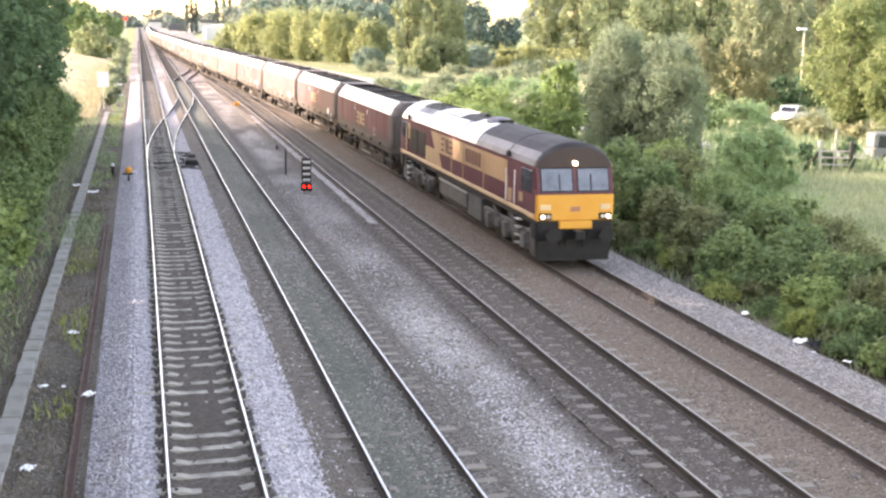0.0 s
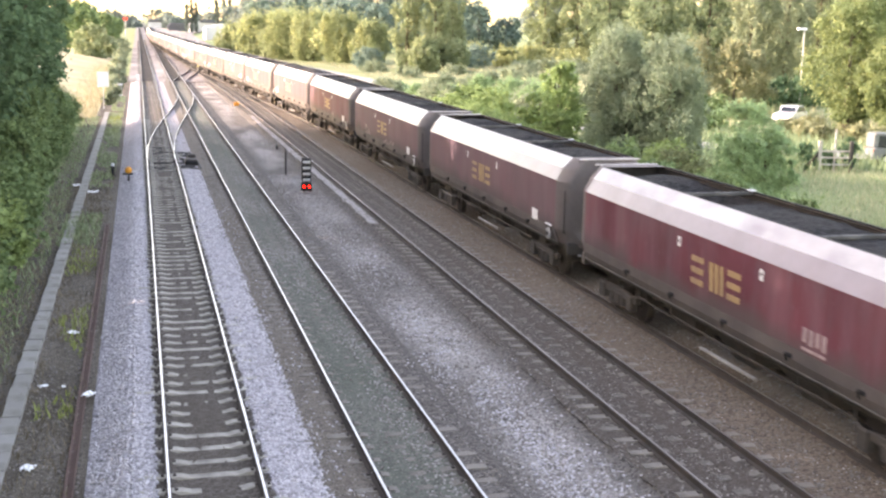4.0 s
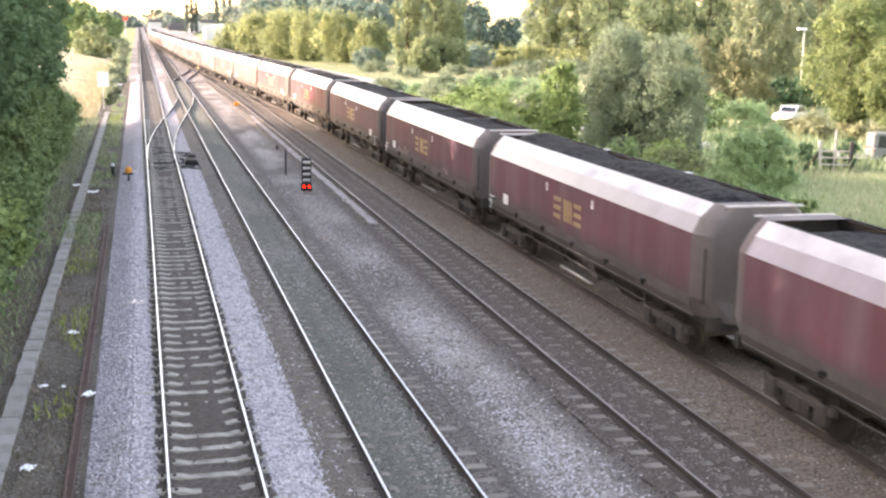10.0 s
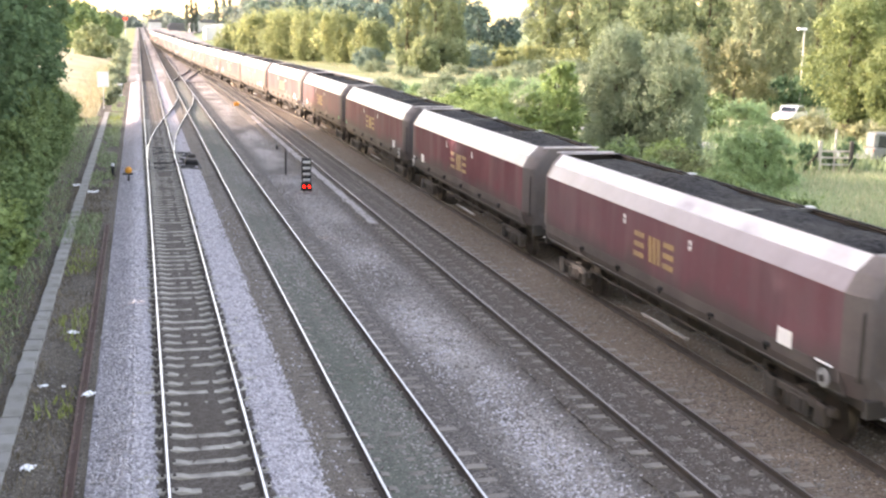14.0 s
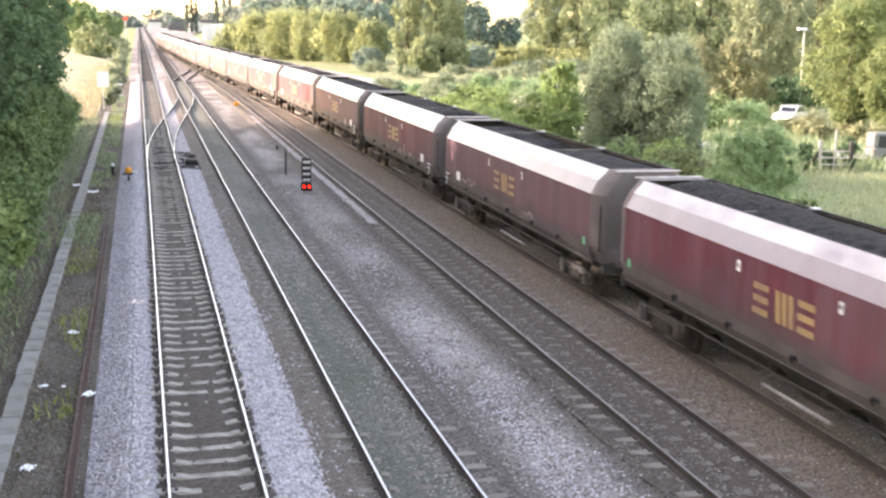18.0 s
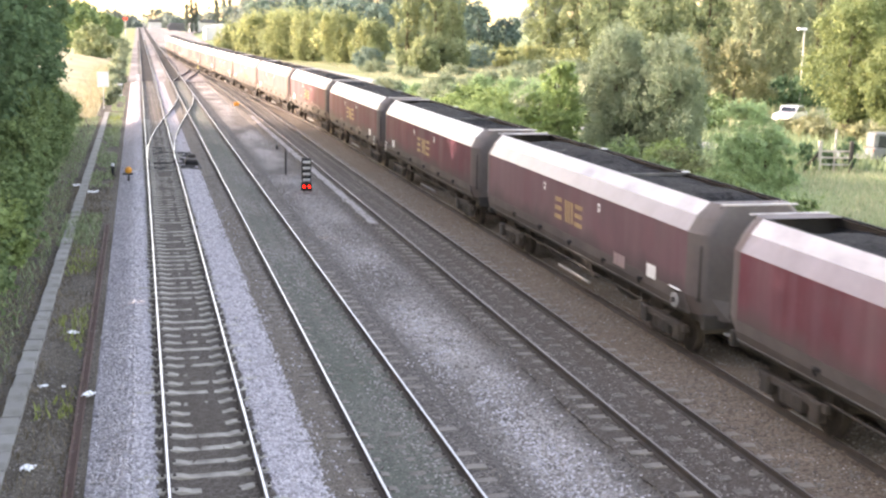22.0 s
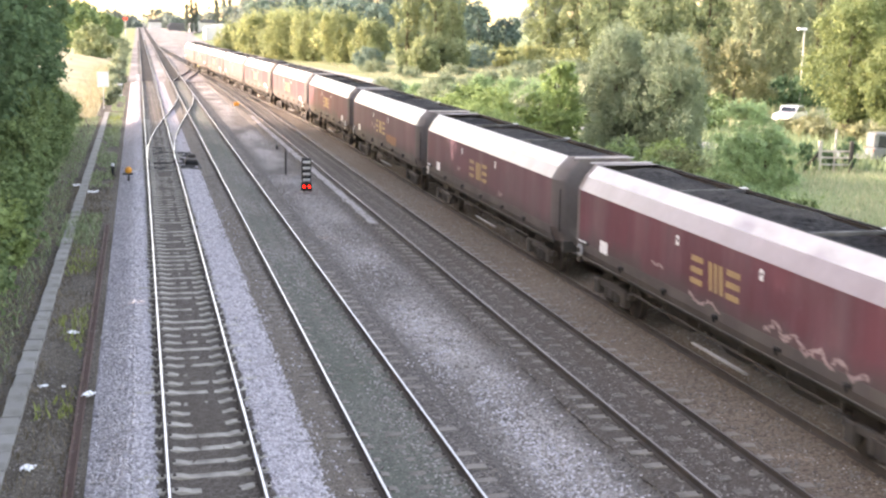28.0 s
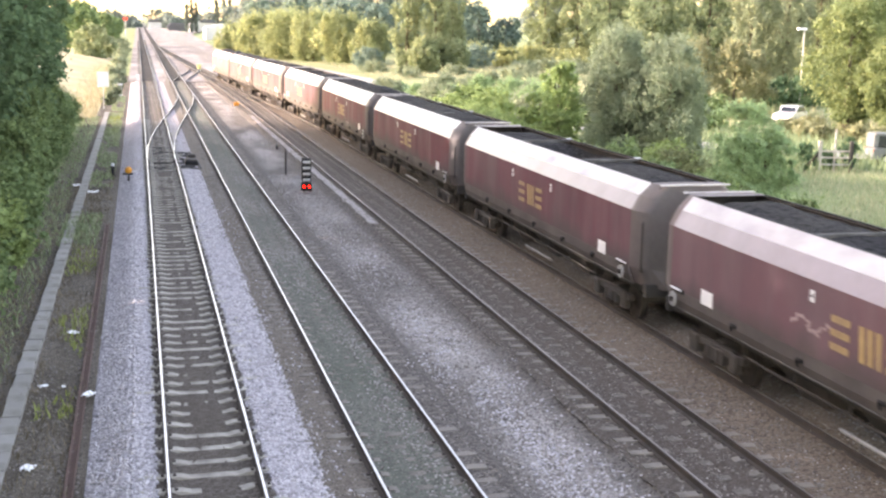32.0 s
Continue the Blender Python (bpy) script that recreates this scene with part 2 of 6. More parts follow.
M_WHITE = material("white_paint", (0.74, 0.74, 0.74), (0.84, 0.84, 0.84), 0.55, scale=3, fine=20, bump=0.02)
M_LOCO_GOLD = material("loco_gold_paint", (0.44, 0.28, 0.15), (0.53, 0.35, 0.20), 0.45, scale=0.8, fine=8, bump=0.03, stain=(0.33, 0.20, 0.12), stain_amount=0.4, coat=0.1)
M_LOCO_YELLOW = material("loco_warning_yellow", (0.62, 0.27, 0.035), (0.70, 0.33, 0.055), 0.4, scale=1.5, fine=10, bump=0.02, coat=0.2)
M_LOCO_ROOF = material("dark_grey_roof", (0.030, 0.030, 0.037), (0.068, 0.067, 0.078), 0.72, scale=0.7, fine=8, bump=0.05, stain=(0.02, 0.02, 0.024), stain_amount=0.6, stain_scale=0.8, spec=0.25)
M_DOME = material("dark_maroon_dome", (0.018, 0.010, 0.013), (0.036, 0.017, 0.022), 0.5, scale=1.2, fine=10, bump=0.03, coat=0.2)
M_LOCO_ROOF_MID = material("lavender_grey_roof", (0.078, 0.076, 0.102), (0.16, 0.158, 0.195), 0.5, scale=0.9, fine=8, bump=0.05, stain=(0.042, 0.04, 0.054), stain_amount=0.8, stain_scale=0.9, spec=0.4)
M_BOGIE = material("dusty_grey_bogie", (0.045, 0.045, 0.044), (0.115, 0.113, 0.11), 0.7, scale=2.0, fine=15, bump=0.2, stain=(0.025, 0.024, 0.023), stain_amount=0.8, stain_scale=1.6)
M_LOCO_ROOF_PALE = material("pale_lavender_roof", (0.15, 0.147, 0.185), (0.29, 0.283, 0.335), 0.3, scale=0.9, fine=8, bump=0.05, stain=(0.10, 0.094, 0.125), stain_amount=0.6, stain_scale=0.8, coat=0.4)
M_BLACK = material("black_paint", (0.009, 0.009, 0.010), (0.024, 0.023, 0.025), 0.6, scale=3, fine=20, bump=0.1, spec=0.25)
M_GRILLE = material("dark_radiator_grille", (0.008, 0.008, 0.01), (0.025, 0.025, 0.028), 0.6, scale=3, fine=30, bump=0.3)
M_TANK = material("grey_fuel_tank", (0.055, 0.058, 0.058), (0.105, 0.108, 0.105), 0.6, scale=1.5, fine=12, bump=0.1, stain=(0.035, 0.035, 0.035), stain_amount=0.7, stain_scale=1.0)
M_BARK = material("bark", (0.06, 0.045, 0.03), (0.15, 0.12, 0.085), 0.95, scale=4, fine=30, bump=0.6)
M_TIMBER = material("grey_weathered_timber", (0.28, 0.26, 0.23), (0.48, 0.45, 0.40), 0.9, scale=3, fine=30, bump=0.3)
M_STEEL = material("galvanised_steel", (0.42, 0.43, 0.44), (0.55, 0.56, 0.57), 0.45, 0.6, scale=4, fine=20, bump=0.05)
M_CAR = material("white_car_paint", (0.72, 0.73, 0.74), (0.80, 0.81, 0.82), 0.25, scale=1, fine=5, bump=0.0, coat=0.6)
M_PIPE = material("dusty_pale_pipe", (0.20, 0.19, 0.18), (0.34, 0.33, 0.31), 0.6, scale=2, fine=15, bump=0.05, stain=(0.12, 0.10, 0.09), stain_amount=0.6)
M_VAN = material("dull_blue_grey_van_paint", (0.105, 0.12, 0.122), (0.145, 0.16, 0.163), 0.5, scale=1, fine=5, bump=0.0, stain=(0.17, 0.18, 0.18), stain_amount=0.5)
M_WEED_YELLOW = material("faded_yellow_board", (0.50, 0.45, 0.16), (0.60, 0.55, 0.24), 0.6, scale=3, fine=20, bump=0.05)
M_ORANGE = material("orange_plastic", (0.75, 0.27, 0.02), (0.85, 0.36, 0.05), 0.5, scale=4, fine=20, bump=0.05)
M_BRICK_FAR = material("red_brick_far", (0.30, 0.12, 0.08), (0.42, 0.19, 0.13), 0.9, scale=2, fine=12, bump=0.2)
M_SHED = material("pale_cladding", (0.46, 0.46, 0.46), (0.58, 0.58, 0.58), 0.6, scale=0.3, fine=4, bump=0.05)
M_SLATE = material("dark_slate_roof", (0.07, 0.07, 0.08), (0.13, 0.13, 0.14), 0.8, scale=1, fine=10, bump=0.2)
M_GLASS = material("dark_cab_glass", (0.02, 0.024, 0.03), (0.035, 0.04, 0.048), 0.08, scale=1, fine=4, bump=0.0, spec=0.8)
# blue-grey mottling in the glass colour stands for part of the sky's reflection
M_WINDSCREEN = material("sky_toned_windscreen", (0.035, 0.045, 0.065), (0.13, 0.15, 0.19), 0.08, scale=1.3, fine=3, bump=0.0, spec=0.6, coat=0.4)
M_CREAM = material("cream_sill_stripe", (0.60, 0.42, 0.24), (0.70, 0.53, 0.33), 0.5, scale=1, fine=8, bump=0.02, stain=(0.35, 0.22, 0.16), stain_amount=0.5)
M_LOCO_BROWN = material("brown_lettering_bar", (0.14, 0.06, 0.045), (0.18, 0.08, 0.06), 0.5, scale=3, fine=20, bump=0.0)
M_SCRAWL = material("faded_chalk_scrawl", (0.23, 0.16, 0.165), (0.38, 0.29, 0.29), 0.7, scale=3, fine=20, bump=0.0)
M_SCRAWL_ORANGE = material("faded_orange_scrawl", (0.30, 0.13, 0.06), (0.38, 0.18, 0.09), 0.7, scale=3, fine=20, bump=0.0)
M_GREEN_TAB = material("green_tab", (0.08, 0.42, 0.22), (0.12, 0.50, 0.28), 0.6, scale=3, fine=20, bump=0.0)
M_RED_LAMP = glow("red_signal_lamp", (1.0, 0.015, 0.01), 1.6)
M_HEADLAMP = glow("headlamp_glow", (1.0, 0.90, 0.70), 1.3)


def foliage(name, dark, light, transl=0.42):
    return material(name, dark, light, 0.75, scale=0.5, fine=3.0, bump=0.0, island=0.7, translucent=transl, spec=0.25)


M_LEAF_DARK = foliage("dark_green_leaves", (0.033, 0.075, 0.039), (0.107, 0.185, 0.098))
M_LEAF_MID = foliage("mid_green_leaves", (0.060, 0.115, 0.046), (0.189, 0.270, 0.124))
M_LEAF_FEATHER = foliage("feathery_green_leaves", (0.165, 0.265, 0.135), (0.31, 0.44, 0.235), 0.5)
# mid green made lighter and bluer to hold some aerial haze
M_LEAF_WOOD = foliage("haze_lightened_wood_leaves", (0.090, 0.135, 0.075), (0.245, 0.31, 0.185))
M_LEAF_ASH = foliage("bright_ash_leaves", (0.125, 0.205, 0.075), (0.30, 0.40, 0.165), 0.50)
M_STRAW_BLADE = foliage("straw_blades", (0.27, 0.24, 0.145), (0.45, 0.395, 0.255), 0.2)
M_LEAF_BRAMBLE = foliage("bramble_leaves", (0.058, 0.108, 0.046), (0.245, 0.335, 0.148))
M_LEAF_OLD_BRAMBLE = foliage("tired_olive_bramble_leaves", (0.070, 0.088, 0.045), (0.235, 0.265, 0.135))
M_LEAF_GREY = foliage("grey_green_leaves", (0.150, 0.205, 0.135), (0.275, 0.335, 0.222), 0.52)
M_LEAF_LIGHT = foliage("light_green_leaves", (0.120, 0.190, 0.070), (0.285, 0.375, 0.150))
M_LEAF_MAPLE = foliage("golden_green_leaves", (0.085, 0.135, 0.060), (0.25, 0.305, 0.14))
# leaves of far trees, greyed so that distance haze is in the colour
M_LEAF_FAR = foliage("haze_greyed_green_leaves", (0.10, 0.140, 0.120), (0.23, 0.28, 0.25))
M_LEAF_GOLD = foliage("yellow_green_leaves", (0.125, 0.168, 0.085), (0.31, 0.36, 0.205))
M_LEAF_HEDGE = foliage("yellowing_hedge_leaves", (0.155, 0.18, 0.078), (0.34, 0.36, 0.17), 0.45)
M_LEAF_WILLOW = foliage("pale_willow_leaves", (0.165, 0.200, 0.095), (0.37, 0.41, 0.215), 0.48)
M_LEAF_OLIVE = foliage("olive_leaves", (0.140, 0.175, 0.110), (0.31, 0.36, 0.235))
M_STONE_PALE = material("loose_pale_stones", (0.092, 0.088, 0.093), (0.56, 0.53, 0.545), 0.95, scale=8, fine=60, bump=0.2, island=0.9, spec=0.2)
M_STONE_TAN = material("loose_tan_stones", (0.07, 0.063, 0.058), (0.40, 0.37, 0.35), 0.95, scale=8, fine=60, bump=0.2, island=0.9, spec=0.2)
M_STONE_BROWN = material("loose_brown_stones", (0.06, 0.052, 0.046), (0.24, 0.215, 0.195), 0.95, scale=8, fine=60, bump=0.2, island=0.8, spec=0.2)
M_LEAF_BLUE = foliage("bluish_green_leaves", (0.085, 0.140, 0.115), (0.21, 0.29, 0.24))
M_LEAF_BROWN = foliage("brownish_seeding_leaves", (0.140, 0.158, 0.088), (0.345, 0.35, 0.205))
M_GRASS = foliage("grass_blades", (0.140, 0.200, 0.095), (0.285, 0.345, 0.200), 0.25)
M_GRASS_DRY = foliage("dry_grass_blades", (0.250, 0.255, 0.150), (0.43, 0.415, 0.275), 0.25)
M_DEAD = foliage("dead_brown_stalks", (0.10, 0.075, 0.05), (0.22, 0.18, 0.13), 0.1)
M_WEED = foliage("yellowish_weed_leaves", (0.138, 0.180, 0.052), (0.310, 0.360, 0.117), 0.25)


# ---------------------------------------------------------------- mesh helpers
def mesh_from(name, verts, faces, mats):
    me = bpy.data.meshes.new(name)
    me.from_pydata(verts, [], faces)
    for m in (mats if isinstance(mats, (list, tuple)) else [mats]):
        me.materials.append(m)
    me.update()
    return me


def part(name, bm, mat, parent=None, label="", smooth=False):
    """Links a bmesh as one mesh object under a thing or under a part."""
    me = bpy.data.meshes.new(name)
    if smooth:
        for f in bm.faces:
            f.smooth = True
    bm.normal_update()
    bm.to_mesh(me)
    bm.free()
    for m in (mat if isinstance(mat, (list, tuple)) else [mat]):
        me.materials.append(m)
    ob = new(name, me)
    if parent is not None:
        ob.parent = parent
    if label:
        tagged(ob, label)
    return ob


def share(name, data, parent, m=None):
    ob = new(name, data)
    ob.parent = parent
    if m is not None:
        ob.matrix_basis = m
    return ob


def add_box(bm, x0, x1, y0, y1, z0, z1, bevel=0.0, mat=0):
    r = bmesh.ops.create_cube(bm, size=1.0)
    vs = r["verts"]
    for v in vs:
        v.co = Vector((x0 + (v.co.x + 0.5) * (x1 - x0), y0 + (v.co.y + 0.5) * (y1 - y0), z0 + (v.co.z + 0.5) * (z1 - z0)))
    fs = list({f for v in vs for f in v.link_faces})
    if bevel:
        es = list({e for v in vs for e in v.link_edges})
        rr = bmesh.ops.bevel(bm, geom=es, offset=bevel, segments=1, affect="EDGES")
        fs = list({f for f in fs if f.is_valid} | set(rr["faces"]))
    for f in fs:
        f.material_index = mat
    return fs


def box(x0, x1, y0, y1, z0, z1, bevel=0.0):
    bm = bmesh.new()
    add_box(bm, x0, x1, y0, y1, z0, z1, bevel)
    return bm


def add_cyl(bm, p, q, r0, r1=None, seg=10, mat=0):
    r1 = r0 if r1 is None else r1
    p, q = Vector(p), Vector(q)
    d = q - p
    m = Matrix.Translation((p + q) / 2) @ d.to_track_quat("Z", "Y").to_matrix().to_4x4()
    r = bmesh.ops.create_cone(bm, cap_ends=True, segments=seg, radius1=r0, radius2=r1, depth=d.length, matrix=m)
    for f in {f for v in r["verts"] for f in v.link_faces}:
        f.material_index = mat


def cyl(p, q, r0, r1=None, seg=10):
    bm = bmesh.new()
    add_cyl(bm, p, q, r0, r1, seg)
    return bm


def add_prism(bm, outline, y0, y1, mat=0):
    """Extrudes an (x, z) outline from y0 to y1."""
    a = [bm.verts.new((x, y0, z)) for x, z in outline]
    b = [bm.verts.new((x, y1, z)) for x, z in outline]
    n = len(outline)
    fs = [bm.faces.new((a[i], b[i], b[(i + 1) % n], a[(i + 1) % n])) for i in range(n)]
    fs += [bm.faces.new(a), bm.faces.new(b[::-1])]
    for f in fs:
        f.material_index = mat
    bmesh.ops.recalc_face_normals(bm, faces=fs)
    return fs


def prism(outline, y0, y1):
    bm = bmesh.new()
    add_prism(bm, outline, y0, y1)
    return bm


# ---------------------------------------------------------------- plan
TRACK_X = (1.037, 4.450, 9.669, 13.124)
GAUGE = 1.505
SLEEPER_STEP = 0.673


def ease(t):
    t = max(0.0, min(1.0, t))
    return t * t * (3 - 2 * t)


def bend(y):
    """How far the two right-hand tracks have swung to the left at y."""
    if y < 95:
        return 0.0
    if y < 185:
        return 0.030 * (y - 95) ** 2 / 180
    return 0.030 * (y - 140)


def bend_outer(y):
    """How far the outermost track has swung to the left at y: it runs into its neighbour, then on towards the straight pair."""
    if y < 76:
        return 0.0
    if y < 100:
        return 0.045 * (y - 76) ** 2 / 48
    if y < 180:
        return 0.54 + 0.045 * (y - 100)
    if y < 200:
        return 4.14 + 0.045 * (y - 180) - 0.019 * (y - 180) ** 2 / 40
    if y < 340:
        return 4.85 + 0.026 * (y - 200)
    return min(8.674, 8.49 + 0.026 * (y - 340) - 0.00095 * min(y - 340, 13.7) ** 2)


def track_x(i, y):
    if i < 2:
        return TRACK_X[i]
    if i == 3:
        return TRACK_X[3] - bend_outer(y)
    return TRACK_X[2] - bend(y)


# ---------------------------------------------------------------- ground and track bed
def hump(x, y, amount, scale=0.5):
    return amount * noise.noise(Vector((x * scale, y * scale, 0.0)))


def strip(name, label, mat, xs, ys, zf, kind="structure"):
    """A sheet over a grid of stations; xs is a function of y giving the cross positions."""
    verts, faces = [], []
    n = len(xs(ys[0]))
    for y in ys:
        for x in xs(y):
            verts.append((x, y, zf(x, y)))
    for j in range(len(ys) - 1):
        for i in range(n - 1):
            a = j * n + i
            faces.append((a, a + 1, a + n + 1, a + n))
    ob = new(name, mesh_from(name, verts, faces, mat))
    for p in ob.data.polygons:
        p.use_smooth = True
    return tagged(ob, label, kind=kind)


def stations(a, b, near=0.5, far=8.0):
    out, y = [], a
    while y < b:
        out.append(y)
        d = abs(y - 25)
        y += near if d < 40 else min(far, near + (d - 40) * 0.06)
    out.append(b)
    return out


def lin(a, b, n):
    return [a + (b - a) * i / (n - 1) for i in range(n)]


def far_ground(x, y):
    z = -0.62
    if x > 17:
        z += hump(x, y, 0.25, 0.08)
    return z


GX = [-4000, -1500, -500, -150, -60, -25, -10, -5, 0, 5, 10, 15, 17, 19, 22, 26, 31, 37, 44, 52, 62, 75, 95, 130, 200, 350, 700, 1600, 4000]
strip("ground", "flat grassy ground with dry and green patches", M_GRASS_GROUND, lambda y: GX,
      [-4000, -1200, -400, -120, -40, 0] + lin(6, 120, 39) + [130, 145, 165, 190, 230, 280, 350, 450, 600, 900, 1600, 4000], far_ground)

YS = [-420, -200, -80, -30] + stations(5, 170)
YS_FAR = stations(150, 640, 6.0, 14.0)
YS_LONG = YS_FAR + [700, 800, 950, 1150, 1400, 1700]
BEDS = [
    ("ballast_1", "clean light grey crushed-stone shoulder beside the first track", M_BALLAST_NEW, (-1.15, 0.13)),
    # dirty bed reaches past both rails; the outer dark strips stand for rail shade
    ("ballast_2", "dark dirty ballast between and just outside the first track's rails", M_BALLAST_DIRTY, (0.06, 1.97)),
    ("ballast_3", "clean light grey crushed stone between the first tracks", M_BALLAST_NEW, (1.90, 2.78)),
    ("ballast_4", "old brown ballast beside the second track", M_BALLAST_BROWN, (2.70, 3.72)),
    ("ballast_5", "greenish grey ballast between the second track's rails", M_BALLAST_GREEN, (3.64, 5.28)),
    ("ballast_6", "patchy grey and brown stone between the track pairs", M_BALLAST_MIX, (5.20, 8.30)),
    ("ballast_7", "dirty brown ballast under the third track", M_BALLAST_DIRTY, (8.20, 10.55)),
    ("ballast_8", "rust-stained brown ballast under the fourth track", M_BALLAST_RUST, (10.45, 13.9)),
    ("ballast_9", "pale pinkish ballast shoulder beside the fourth track", M_BALLAST_PALE, (13.8, 16.15)),
]
FAR_BED = 150.0


def bed_edge(x, y):
    if x <= 6.05:
        return x
    f = ease((x - 10.45) / 2.6)
    return x - bend(y) * (1 - f) - bend_outer(y) * f


def bed_height(x, y):
    z = -0.17
    for i in range(4):
        d = x - track_x(i, y)
        if abs(d) < 0.66:
            if i == 0:
                base = -0.181 if abs(d) < 0.15 else (-0.171 if abs(d) < 0.28 else -0.188)
            else:
                base = -0.196 if abs(d) < 0.17 else (-0.170 if abs(d) < 0.46 else -0.174)
            return base + hump(x, y, 0.013, 2.7) + hump(x, y, 0.009, 9.0)
        if 0.78 < abs(d) < 0.93:
            return -0.185 + hump(x, y, 0.012, 4.0)
        if abs(d) < 1.35:
            z = (-0.14, -0.16, -0.172, -0.155)[i]
    if x < -0.4:
        z -= (-0.4 - x) * 0.5
    if bed_edge(16.3, y) - x < 1.2:
        z -= 0.30 * (1.2 - (bed_edge(16.3, y) - x)) / 1.2
    if 5.9 < x + (bend(y) if x > 6.05 else 0) < 8.2:
        z -= 0.10
    return z + hump(x, y, 0.03, 1.7) + hump(x, y, 0.02, 5.0)


for name, label, mat, (xa, xb) in BEDS:

    def xs(y, xa=xa, xb=xb):
        a = bed_edge(xa, y) + 0.05 * noise.noise(Vector((xa * 7, y * 2.3, 3.0)))
        b = bed_edge(xb, y) + 0.05 * noise.noise(Vector((xb * 7, y * 2.3, 3.0)))
        return lin(a, b, 15)
    lift = {"ballast_1": 0.008, "ballast_3": 0.008, "ballast_5": 0.005, "ballast_7": 0.005, "ballast_9": 0.005}.get(name, 0.0)
    strip(name, label, mat, xs, YS, lambda x, y, lift=lift: bed_height(x, y) + lift)

strip("greasy_bed", "grease-blackened ballast around the switch blades", M_GREASE, lambda y: lin(0.33 + 0.04 * noise.noise(Vector((y, 1, 1))), 1.74, 8), lin(61.5, 74, 26),
      lambda x, y: bed_height(x, y) + 0.006)
strip("greasy_bed", "oil-darkened ballast beside the third track", M_GREASE, lambda y: lin(track_x(2, y) + 0.25 + 0.1 * noise.noise(Vector((y, 4, 1))), track_x(2, y) + 1.55 + 0.2 * noise.noise(Vector((y * 0.7, 6, 1))), 6), lin(114, 133, 24),
      lambda x, y: bed_height(x, y) + 0.012)
strip("greasy_bed", "oily dark ballast around the point machine", M_GREASE, lambda y: lin(1.98 + 0.08 * noise.noise(Vector((y, 2, 7))), 2.75 + 0.2 * noise.noise(Vector((y, 3, 8))), 5), lin(62.5, 70.5, 18),
      lambda x, y: bed_height(x, y) + 0.016)
strip("hay_meadow", "sunlit dry hay meadow with greener patches", M_HAY, lambda y: lin(22 + 2 * noise.noise(Vector((y * 0.1, 3, 1))), 110 + 3 * noise.noise(Vector((y * 0.1, 9, 1))), 24), lin(118, 262, 30),
      lambda x, y: -0.44 + hump(x, y, 0.08, 0.12))
strip("spilled_stone", "narrow ridge of spilled pale stone beside the third track", M_SPILL,
      lambda y: lin(8.62 - 0.20 - 0.16 * noise.noise(Vector((y * 0.9, 5, 1))), 8.62 + 0.14 + 0.14 * noise.noise(Vector((y * 1.1, 8, 1))), 5), lin(44.5, 97, 120),
      lambda x, y: bed_height(x, y) + 0.03)
strip("yard_ballast", "pale dusty sunlit ballast of the yard further along", M_BALLAST_YARD, lambda y: lin(-1.3, 16.2 + 0.02 * (y - 150) if y < 640 else max(7.0, 26 - 0.03 * (y - 640)), 14), YS_LONG,
      lambda x, y: -0.155 + hump(x, y, 0.02, 0.3))
for i in range(4):
    strip("far_track_bed", "dark oily ballast between the rails further along", M_GREASE, lambda y, i=i: lin(track_x(i, y) - 0.78, track_x(i, y) + 0.78, 3), YS_LONG if i < 2 else lin(150, (190, 345)[i - 2], 24),
          lambda x, y, i=i: -0.125 - 0.006 * i)
strip("cess_path", "dark cinder path with weeds beside the first track", M_CESS, lambda y: lin(-4.2, -1.1, 10), YS,
      lambda x, y: -0.47 + hump(x, y, 0.05, 1.2))
strip("verge_soil", "dark bare soil between the ballast and the brambles", M_CESS, lambda y: lin(bed_edge(15.9, y), bed_edge(18.3, y) + 0.3 * noise.noise(Vector((y * 0.3, 2, 5))), 6), lin(8, 95, 60),
      lambda x, y: -0.545 + hump(x, y, 0.04, 1.0))
strip("straw_bank", "sunlit dry straw-coloured grass bank", M_STRAW, lambda y: [-30, -22, -16, -11, -7, -4.3, -3.4], lin(98, 260, 22),
      lambda x, y: -0.5 + max(0.0, min(1.6, (-3.6 - x) * 0.16)) + hump(x, y, 0.1, 0.3))


def ribbon(name, label, mat, pts, width, z):
    verts, faces = [], []
    for i, p in enumerate(pts):
        a, b = Vector(pts[max(0, i - 1)]), Vector(pts[min(len(pts) - 1, i + 1)])
        d = (b - a).normalized()
        s = Vector((-d.y, d.x)) * width / 2
        verts += [(p[0] + s.x, p[1] + s.y, z), (p[0] - s.x, p[1] - s.y, z)]
    faces = [(2 * i, 2 * i + 1, 2 * i + 3, 2 * i + 2) for i in range(len(pts) - 1)]
    return tagged(new(name, mesh_from(name, verts, faces, mat)), label, kind="structure")


ribbon("lane", "pale grey lane running beside the railway meadow", M_ROAD,
       [(20, 300), (27, 200), (30.5, 150), (30, 120), (31.5, 98), (35, 78), (38.5, 71.5), (46, 65), (70, 58)], 3.4, -0.345)
ribbon("yard_road", "pale curving stone road beside the far tracks", M_BALLAST_PALE, [(14.6, 190), (14.0, 240), (13.4, 285), (13.0, 340), (13.0, 395), (14.0, 440), (16.0, 485), (20, 560), (28, 660), (40, 740)], 4.2, -0.10)


# ---------------------------------------------------------------- rails and sleepers
RAIL_OUT = [(-0.07, -0.159), (0.07, -0.159), (0.07, -0.145), (0.012, -0.125), (0.012, -0.045), (0.035, -0.032), (0.035, -0.006), (0.021, 0.0), (-0.021, 0.0), (-0.035, -0.006), (-0.035, -0.032), (-0.012, -0.045), (-0.012, -0.125), (-0.07, -0.145)]


